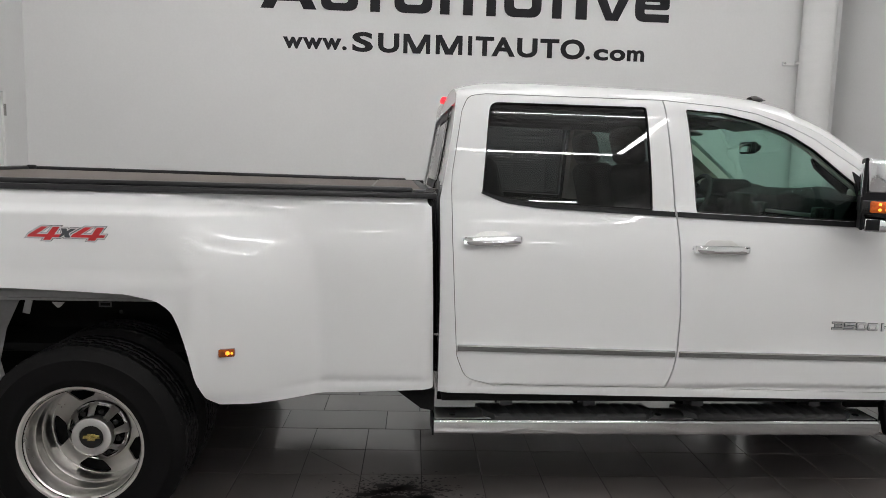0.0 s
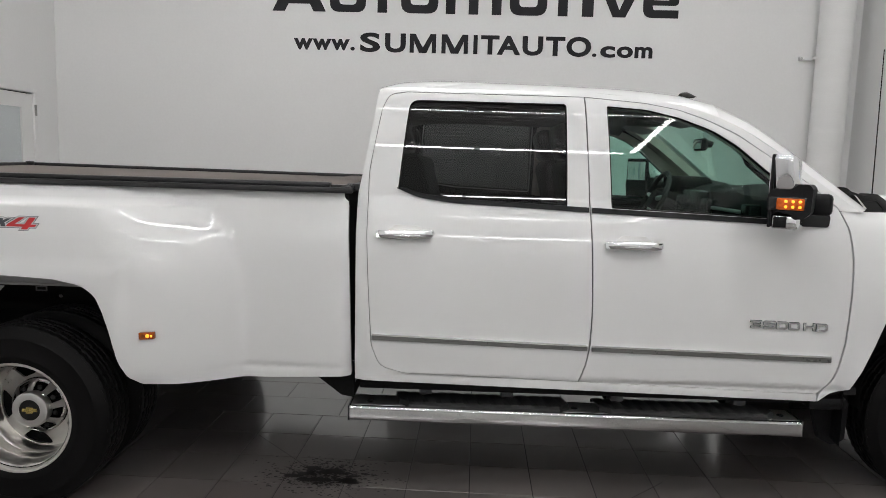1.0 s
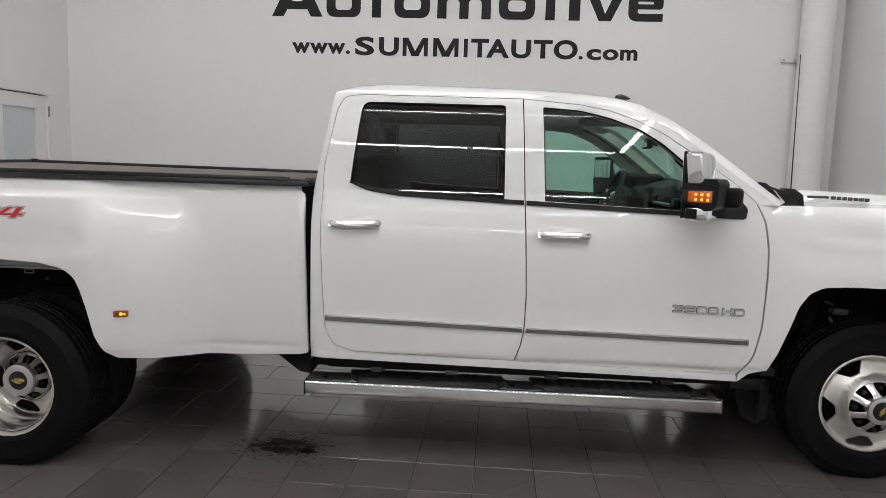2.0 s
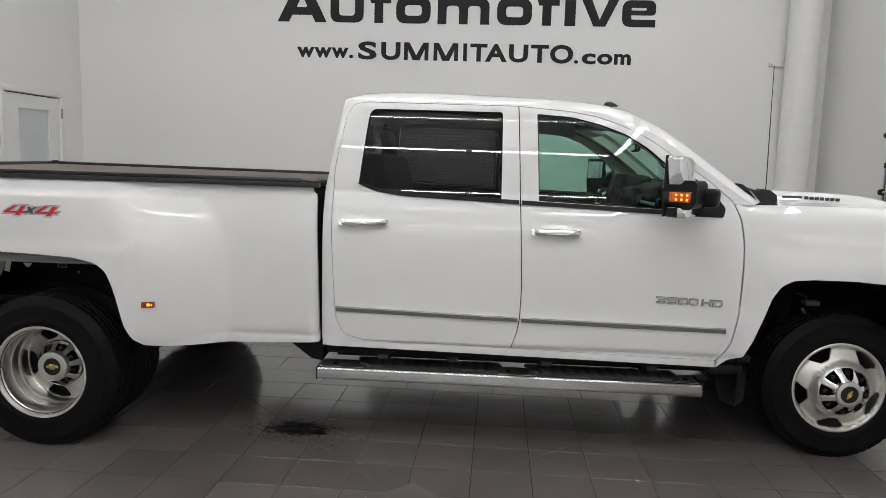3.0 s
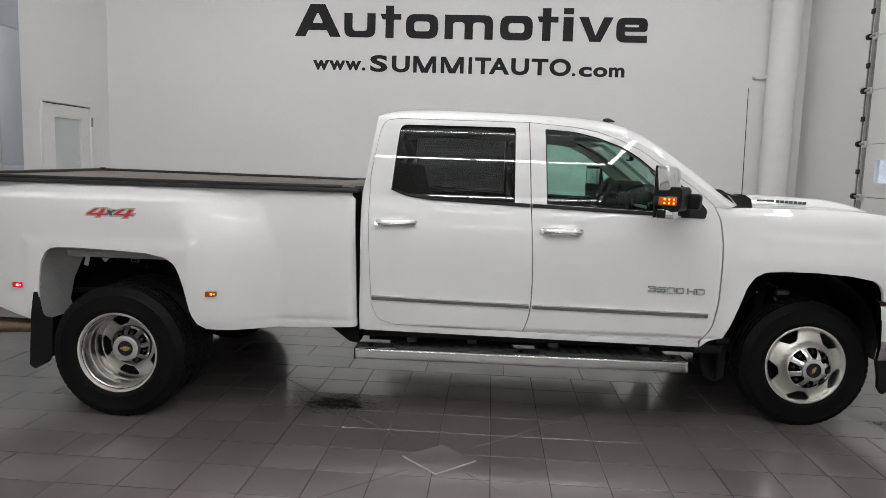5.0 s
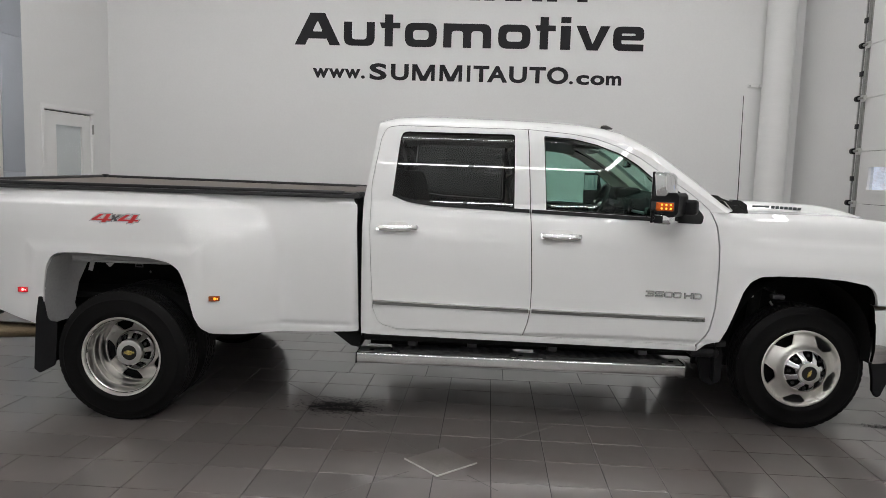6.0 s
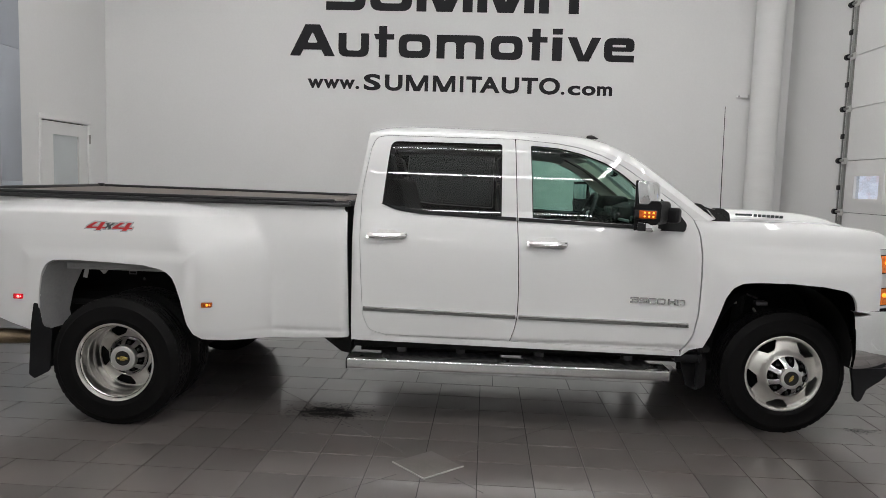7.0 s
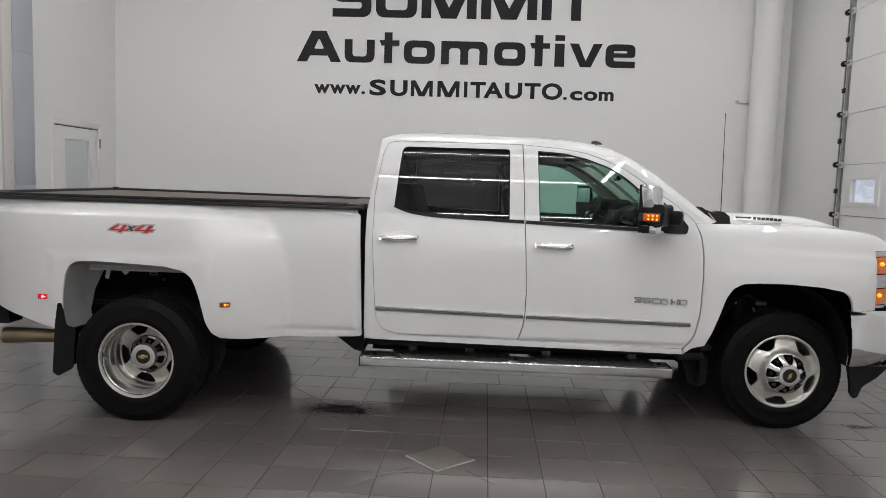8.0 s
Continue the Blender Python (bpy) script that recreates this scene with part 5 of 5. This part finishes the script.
for y0, y1 in ((-.70, .0), (.05, .72)):
    part("wiper", rod((3.80, y1, 1.452), (3.70, y0, 1.470), .009, .006, 8), BLACK, truck, "black wiper arm")

# ---- bed cover ----
def raised(bm):
    """Tilts a piece of the cover: it lies a little higher towards the far side and the tail."""
    for v in bm.verts:
        v.co.z += (v.co.y + .9) / 1.8 * (.006 + .016 * (1.1 - v.co.x) / 2.35)
    return bm


cover = part("bed_cover", raised(box(-1.20, 1.10, -.885, .885, 1.418, 1.430, .003)), VINYL, truck, "brown-grey retractable vinyl bed cover in black rails")
part("canister_lid", raised(box(1.115, 1.345, -.885, .885, 1.424, 1.438, .004)), VINYL, cover)
part("lid_joint", raised(box(1.100, 1.115, -.885, .885, 1.418, 1.433, .003)), surf("pale_metal_joint", (.22, .20, .185), .5, var=.1), cover)
for s in (-1, 1):
    part("cover_rail", raised(box(-1.235, 1.405, min(s * .945, s * .974), max(s * .945, s * .974), 1.403, 1.428, .006)), RAIL, cover, "black aluminium side rail")
    part("rail_lip", raised(box(-1.235, 1.30, min(s * .890, s * .946), max(s * .890, s * .946), 1.426, 1.450, .008)), RAIL, cover, "black aluminium side rail")
    part("rail_lip", raised(box(1.30, 1.400, min(s * .890, s * .946), max(s * .890, s * .946), 1.422, 1.440, .006)), RAIL, cover)
    # black strip standing for the shadow between rail and cover
    part("rail_shadow", raised(box(-1.20, 1.36, min(s * .875, s * .889), max(s * .875, s * .889), 1.405, 1.434)), UNDER, cover)
part("rear_rail", raised(box(-1.265, -1.20, -.965, .965, 1.418, 1.450, .008)), RAIL, cover, "black rear rail")
part("front_rail", raised(box(1.348, 1.395, -.965, .965, 1.405, 1.436, .008)), RAIL, cover)
for s in (-1, 1):
    part("rail_clamp", raised(box(-1.215, -1.165, min(s * .85, s * .89), max(s * .85, s * .89), 1.43, 1.458, .008)), RAIL, cover)
    part("rail_bracket", box(1.36, 1.42, min(s * .80, s * .86), max(s * .80, s * .86), 1.41, 1.445, .008), RAIL, cover)
# bed front coloured black for the shade in the gap behind the cab
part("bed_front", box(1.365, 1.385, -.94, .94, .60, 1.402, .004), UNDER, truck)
part("tailgate", box(-1.255, -1.215, -.86, .86, .68, 1.402, .015), PAINT, truck)
for s in (-1, 1):
    rim = fillet([(-1.250, .955), (-1.027, .965, .03), (-1.022, 1.295, .03), (-1.250, 1.31)])
    tl = put_mesh("tail_lamp", skin("tail_lamp", [rim], lambda x, z: bedside(x, z) + .006, s, depth=.03), BLACK_GLOSS, truck, "red tail lamp in a black rim")
    put_mesh("lens", skin("lens", [inset(rim, .014)], lambda x, z: bedside(x, z) + .012, s, depth=.02), RED, tl, "red lens")
bumper = part("rear_bumper", box(-1.43, -1.20, -.86, .86, .56, .76, .03, 3), CHROME, truck, "chrome rear bumper with black ends")
for s in (-1, 1):
    bm = prism([fillet([(-1.43, .57, .03), (-.985, .555, .02), (-1.00, .64), (-1.06, .78, .03), (-1.10, .86, .02), (-1.43, .80)])], s * .86, s * 1.0)
    part("bumper_end", bm, BLACK, bumper, "black bumper end")

# ---- front end ----
wrap = lambda y: 5.16 - .21 * abs(y / .94) ** 3
yy = [-.94 + 1.88 * k / 48 for k in range(49)]
rws = []
for z, dx in ((.47, -.05), (.50, -.02), (.57, .0), (.68, .012), (.75, .015), (.80, .012), (.835, .0), (.845, -.03)):
    rws.append([(wrap(y) + dx - .0 * z, y * (1 if z > .7 else .985), z) for y in yy])
fb = part("front_bumper", loft(rws), CHROME, truck, "chrome front bumper over a black air dam")
part("bumper_step", loft([[(wrap(y) + .005, y * .995, z) for y in yy] for z in (.775, .79)]), CHROME, fb)
rws = [[(wrap(y) + dx, y * k, z) for y in yy] for z, dx, k in ((.475, -.03, .95), (.43, -.06, .90), (.39, -.12, .84))]
part("air_dam", loft(rws), BLACK, fb, "black lower air dam")
for s in (-1, 1):
    corner = fillet([(4.632, .846, .010), (4.952, .846), (4.952, .52, .02), (4.93, .460, .03), (4.672, .446, .012), (4.655, .52)])
    put_mesh("bumper_side", skin("bumper_side", [corner], lambda x, z: .996 - .9 * max(0, x - 4.68) ** 2 - .05 * max(0, (.60 - z) / .13) ** 2 - .03 * max(0, (z - .79) / .056) ** 2 - .012 * ramp(.725 - .10 * max(0, x - 4.66), .745 - .10 * max(0, x - 4.66), z), s, depth=.03, cell=.025), CHROME, fb)
    part("dam_end", prism([fillet([(4.660, .475), (4.925, .475), (4.855, .400, .04), (4.765, .335, .04), (4.738, .265, .01), (4.715, .250, .01), (4.690, .290, .02), (4.684, .36)])], s * .915, s * .945), BLACK, fb)
    # headlamp that wraps round the corner
    hz = ((1.205, 1.245, CHROME, ""), (1.090, 1.205, AMBER_GLOW, "lit amber lens"), (.995, 1.090, SATIN, "pale centre reflector"), (.885, .995, AMBER_GLOW, "lit amber lens"), (.862, .885, CHROME, ""))
    hl = part("headlamp", loft([[(4.775, s * .925, z), (4.86, s * .88, z), (4.94, s * .80, z), (4.99, s * .62, z)] for z in (.862, 1.05, 1.245)]), BLACK_GLOSS, truck, "stacked rectangular headlamp, lit amber")
    for z0, z1, mt, lab in hz:
        lo, hi = z0 + .003, z1 - .003
        path_ = [(4.770, .952), (4.82, .928), (4.88, .895), (4.93, .85), (4.985, .70), (5.0, .62)]
        bm = loft([[(x, s * y, z) for x, y in path_] for z in (lo, (lo + hi) / 2, hi)])
        part("lamp_lens", bm, mt, hl, lab)
        if mt is AMBER_GLOW:
            b2 = bmesh.new()
            bmesh.ops.create_uvsphere(b2, u_segments=12, v_segments=8, radius=.014, matrix=Matrix.Translation((4.835, s * .930, (z0 + z1) / 2 + .01)))
            part("bulb", b2, WHITE_HOT, hl)
grille = part("grille", box(4.93, 4.99, -.62, .62, .87, 1.24, .01), BLACK_GLOSS, truck, "chrome barred grille")
for z in (.90, 1.0, 1.1, 1.2):
    part("grille_bar", box(4.99, 5.02, -.62, .62, z - .012, z + .012, .005), CHROME, grille)
part("radiator_support", box(4.70, 4.80, -.80, .80, .66, 1.22, .01), UNDER, truck)
part("nose_fill", box(4.82, 4.94, -.86, .86, .84, .87, .004), UNDER, truck)


# ---- cabin ----
part("headliner", loft([[(1.55 + 1.42 * i / 10, y, roof_line(1.55 + 1.42 * i / 10) - .075 - .05 * (y / .74) ** 4) for y in [-.74 + 1.48 * k / 12 for k in range(13)]] for i in range(11)]), LINER, truck)
part("cab_rear_trim", box(1.50, 1.53, -.90, .90, .60, 1.44, .01), DASH, truck)
for s in (-1, 1):
    part("door_trim", box(1.56, 3.55, min(s * .90, s * .925), max(s * .90, s * .925), .62, 1.335, .01), DASH, truck)
    part("door_cap", box(1.60, 3.50, min(s * .87, s * .925), max(s * .87, s * .925), 1.29, 1.345, .015), DASH, truck)
    part("pillar_trim", loft([[(x, s * (cab(x, z) - .035 - .05 * q), z) for x, q in ((2.41, 0), (2.43, 1), (2.54, 1), (2.555, 0))] for z in (1.30, 1.45, 1.6, 1.75, 1.84)]), TRIM_TAN, truck)
    rws = []
    for i in range(10):
        t = i / 9
        x1 = 3.02 + .66 * t
        zc = crest(min(3.74, x1 + .04)) - .05
        rws.append([(x1, s * (cab(x1, zc) - .035), zc - .03), (x1 + .02, s * (cab(x1, zc) - .06), zc + .01), (x1 + .05, s * (cab(x1, zc) - .13), zc + .01), (x1 + .02, s * (cab(x1, zc) - .14), zc - .035)])
    part("post_trim", loft([[Vector(p) for p in r] for r in rws], closed=True), TRIM_TAN, truck, "taupe windscreen post trim")
    band = [(2.60, 1.862), (2.743, 1.857), (2.894, 1.830), (3.026, 1.784), (3.157, 1.722), (3.304, 1.622), (3.485, 1.497), (3.580, 1.42), (3.56, 1.345), (3.535, 1.358), (3.283, 1.553), (3.156, 1.661), (3.044, 1.731), (2.894, 1.785), (2.743, 1.819), (2.60, 1.832)]
    put_mesh("door_header_trim", skin("door_header_trim", [band], lambda x, z: cab(x, z) - .048, s, depth=.03, cell=.1), TRIM_TAN, truck, "taupe trim inside the door frame")
    part("post_foot", box(3.40, 3.60, min(s * .74, s * .85), max(s * .74, s * .85), 1.43, 1.495, .02, 3), TRIM_TAN, truck)
    # grab grip on the windscreen post
    if s < 0:
        bm = loft([[(x + dx, -.70 + dy, z + dz) for dx, dy, dz in ((-.016, -.01, -.016), (.016, -.01, .016), (.016, .015, .016), (-.016, .015, -.016))] for x, z in ((3.26, 1.640), (3.28, 1.600), (3.36, 1.535), (3.44, 1.475), (3.475, 1.470))], closed=True)
        part("grab_bar", bm, DASH, truck)


def seat(x, y, wide, name):
    """A padded seat with a head restraint."""
    base = part(name, box(x, x + .52, y - wide / 2, y + wide / 2, .82, 1.02, .06, 3), LEATHER, truck, "black leather seat")
    tilt = Matrix.Rotation(radians(-14), 4, "Y")
    bm = box(x - .10, x + .06, y - wide / 2 + .02, y + wide / 2 - .02, .92, 1.60, .06, 3, rot=tilt)
    part("seat_back", bm, LEATHER, base)
    rests = [y] if wide < .8 else [y - .42, y + .42]
    for r in rests:
        part("head_restraint", box(x - .19, x - .085, r - .155, r + .155, 1.58, 1.775, .045, 3, rot=tilt), LEATHER, base)
        for d in (-.05, .05):
            part("restraint_post", rod((x - .10, r + d, 1.50), (x - .13, r + d, 1.60), .007, seg=8), CHROME, base)


seat(2.56, -.40, .54, "front_seat")
seat(2.56, .40, .54, "front_seat")
seat(1.72, 0, 1.50, "rear_bench")
part("console", box(2.60, 3.36, -.14, .14, .60, 1.02, .04, 3), DASH, truck)
prof = [(3.34, 1.06), (3.30, 1.22), (3.31, 1.36), (3.35, 1.435), (3.42, 1.465), (3.52, 1.475), (3.60, 1.462), (3.68, 1.425), (3.68, 1.0), (3.40, 1.0)]
part("dashboard", loft([[(x - .03 * math.cos(y * 1.6), y, z + .02 * ramp(.15, .0, abs(abs(y) - .40)) * (1 if z > 1.2 else 0)) for x, z in prof] for y in [-.88 + 1.76 * k / 24 for k in range(25)]], closed=True), DASH, truck)
part("instrument_hood", box(3.25, 3.46, .24, .58, 1.41, 1.515, .04, 3), DASH, truck)
part("centre_screen", box(3.235, 3.30, -.14, .14, 1.27, 1.44, .015), BLACK_GLOSS, truck)
for y in (-.78, -.22, .22, .78):
    part("air_vent", box(3.240, 3.30, y - .055, y + .055, 1.30, 1.40, .012), BLACK_GLOSS, truck)
part("vent_strip", box(3.262, 3.31, -.72, -.26, 1.345, 1.362, .004), SATIN, truck)
# steering wheel
bm = bmesh.new()
centre, axis = Vector((3.14, .40, 1.36)), Vector((-.92, 0, .40)).normalized()
q = axis.to_track_quat("Z", "Y").to_matrix()
ring_rows = []
for i in range(48):
    a = 2 * math.pi * i / 48
    c = Vector((math.cos(a) * .185, math.sin(a) * .185, 0))
    u = Vector((math.cos(a), math.sin(a), 0))
    ring_rows.append([centre + q @ (c + u * .015 * math.cos(b) + Vector((0, 0, .015 * math.sin(b)))) for b in [2 * math.pi * k / 10 for k in range(10)]])
ring_rows.append(ring_rows[0])
sw = part("steering_wheel", loft(ring_rows, closed=True), LEATHER, truck, "black leather steering wheel")
part("wheel_hub", rod(centre - q @ Vector((0, 0, .05)), centre + q @ Vector((0, 0, .02)), .07, .06, 20), DASH, sw)
for a in (10, 170, 270):
    u = q @ Vector((math.cos(radians(a)), math.sin(radians(a)), 0))
    part("wheel_spoke", rod(centre + u * .05, centre + u * .18, .016, .012, 10), SATIN, sw)
part("steering_column", rod(centre, centre + Vector((.30, 0, -.12)), .045, .05), DASH, truck)
rv = part("inside_mirror", box(3.25, 3.285, -.11, .06, 1.665, 1.735, .02, 3), DASH, truck, "black inside mirror")
part("mirror_glass", box(3.246, 3.250, -.095, .045, 1.675, 1.725, .002), MIRROR, rv)
part("mirror_stem", rod((3.28, -.03, 1.72), (3.33, -.03, 1.70), .014, .02, 10), DASH, rv)
part("roof_console", box(2.86, 3.10, -.10, .10, 1.80, 1.845, .02, 3), LINER, truck)
for y in (-.40, .40):
    part("sun_visor", box(2.93, 3.10, y - .20, y + .20, 1.795, 1.815, .008, rot=Matrix.Rotation(radians(14), 4, "Y")), VISOR, truck, "pale grey folded sun visor")



# ---- tiled floor ----
TILE = surf("dark_slate_tile", (0.143, 0.128, 0.122), 0.30, second=(0.135, 0.103, 0.096), second_scale=2.5, second_amount=0.45, var=0.30, scale=1.1, fine=4, rvar=0.03, by_object=1.0, coat=1.0, coat_rough=0.12, bump=0.05, bscale=14)
GROUT = surf("dark_grout", (0.022, 0.021, 0.021), 0.85, var=0.3, scale=9, second=(0.13, 0.12, 0.115), second_scale=0.8, second_amount=0.9)
COVER = surf("beige_stone_cover", (0.132, 0.119, 0.110), 0.42, var=0.22, scale=12, fine=70)
WET = surf("dark_wet_stain", (0.012, 0.010, 0.009), 0.55, var=0.4, scale=12)
floor_ob = tagged(part("floor", box(X_LEFT - 0.2, X_RIGHT + 0.2, Y_FRONT - 0.2, Y_BACK + 0.2, -0.2, -0.0045), GROUT), "dark grey slate-look tiled floor", "floor", kind="structure")
ROW, COL, X_JOINT, Y_JOINT, GAP = 0.305, 0.302, 2.005, -0.59, 0.0024
TILE_MESH = {}


def tile_mesh(w, d):
    key = (round(w, 3), round(d, 3))
    if key not in TILE_MESH:
        bm = bmesh.new()
        a, b, c = w / 2 - GAP, d / 2 - GAP, 0.0008
        loft([[(-a, -b, -0.006), (a, -b, -0.006), (a, b, -0.006), (-a, b, -0.006)],
              [(-a, -b, -c), (a, -b, -c), (a, b, -c), (-a, b, -c)],
              [(-a + c, -b + c, 0), (a - c, -b + c, 0), (a - c, b - c, 0), (-a + c, b - c, 0)]], closed=True, bm=bm)
        bm.verts.ensure_lookup_table()
        bm.faces.new(bm.verts[8:12])
        me = finish(bm, "tile", 20)
        me.materials.append(TILE)
        TILE_MESH[key] = me
    return TILE_MESH[key]


cells = []
for j in range(-34, 16):
    y0 = Y_JOINT + ROW * j
    y1 = y0 + ROW
    if y1 < Y_FRONT or y0 > Y_BACK:
        continue
    mid = y0 + ROW / 2
    small = -4.0 < mid < 0.1
    edges = []
    xa, xb = (X_JOINT - COL * 6, X_JOINT + COL * 8)
    shift = (j % 3) * 0.2
    x = X_JOINT - 0.604 * 12 + shift
    while x < X_RIGHT:
        edges.append(x)
        x += 0.604
    if small:
        edges = [e for e in edges if e < xa - 0.05 or e > xb + 0.05] + [xa + COL * k for k in range(15)]
        edges.sort()
    edges = [X_LEFT] + [e for e in edges if X_LEFT + 0.05 < e < X_RIGHT - 0.05] + [X_RIGHT]
    a, b = max(y0, Y_FRONT), min(y1, Y_BACK)
    for x0, x1 in zip(edges, edges[1:]):
        cells.append(((x0 + x1) / 2, (a + b) / 2, x1 - x0, b - a))
near = sorted(cells, key=lambda c: math.hypot((c[0] - 2.0) / 2.0, c[1] + 0.9))[:300]
chosen = set(near)
for cx, cy, w, d in near:
    ob = new("tile", tile_mesh(w, d))
    ob.location, ob.parent = (cx, cy, random.uniform(-0.0006, 0.0006)), floor_ob
rest = bmesh.new()
for c in cells:
    if c not in chosen:
        cx, cy, w, d = c
        a, b = w / 2 - GAP, d / 2 - GAP
        top = [rest.verts.new((cx + u * a, cy + v * b, 0)) for u, v in ((-1, -1), (1, -1), (1, 1), (-1, 1))]
        low = [rest.verts.new((p.co.x, p.co.y, -0.006)) for p in top]
        rest.faces.new(top)
        for k in range(4):
            rest.faces.new((low[k], low[(k + 1) % 4], top[(k + 1) % 4], top[k]))
tagged(part("far_tiles", rest, TILE, floor_ob), kind="stuff")

# drain cover set on its corner, and the slope cuts that run from it
drain = thing("drain_cover", "square beige stone drain cover set on its corner in the floor", "drain cover", pose(2.03, -1.585, 0, 0, 0, 44))
part("plate", box(-0.138, 0.138, -0.138, 0.138, 0.0, 0.005, 0.0015), COVER, drain)
PALE = surf("pale_edge_trim", (0.42, 0.41, 0.39), 0.4, var=0.15, scale=20)
for a in (0, 3):
    bm = box(-0.142, 0.142, -0.144, -0.138, 0.0, 0.008, 0.001)
    bmesh.ops.rotate(bm, verts=bm.verts[:], matrix=Matrix.Rotation(radians(90 * a), 3, "Z"))
    part("edge_strip", bm, PALE, drain)
JOINT = surf("pale_cut_joint", (0.085, 0.080, 0.077), 0.7, var=0.3, scale=30)
for a, r0, r1 in ((44, 0.22, 1.3), (134, 0.22, 1.75), (224, 0.22, 1.2), (314, 0.22, 0.45)):
    u = Vector((math.cos(radians(a)), math.sin(radians(a)), 0))
    m = pose(2.03 + u.x * (r0 + r1) / 2, -1.585 + u.y * (r0 + r1) / 2, 0.0012, 0, 0, a)
    bm = box(-(r1 - r0) / 2, (r1 - r0) / 2, -0.0013, 0.0013, -0.001, 0.0006)
    bm.transform(m)
    tagged(part("slope_joint", bm, JOINT, floor_ob))


def puddle(name, cx, cy, rx, ry, seed, label, cores=18, specks=1100):
    """A thin irregular stain of one core and many specks."""
    rnd = random.Random(seed)
    bm = bmesh.new()

    def blob(x, y, a, b, k):
        vs = []
        for i in range(k):
            t = 2 * math.pi * i / k
            r = 1 + rnd.uniform(-0.28, 0.28)
            vs.append(bm.verts.new((x + a * r * math.cos(t), y + b * r * math.sin(t), 0.0030)))
        bm.faces.new(vs)
    for _ in range(cores):
        blob(cx + rnd.uniform(-0.62, 0.62) * rx, cy + rnd.gauss(0, ry * 0.28), rx * rnd.uniform(0.07, 0.20), ry * rnd.uniform(0.06, 0.16), 20)
    for _ in range(specks):
        s = rnd.uniform(0.0015, 0.0055)
        blob(cx + rnd.gauss(0, rx * 0.5), cy + rnd.gauss(0, ry * 0.5), s * 1.7, s, 6)
    ob = part(name, bm, WET)
    return tagged(ob, label, "stain", kind="stuff")


puddle("floor_stain", 1.29, -0.80, 0.27, 0.17, 3, "dark wet stain with specks on the tiles")
puddle("floor_stain", 4.86, -0.63, 0.13, 0.06, 9, "small faint stain with specks on the tiles", 0, 130)
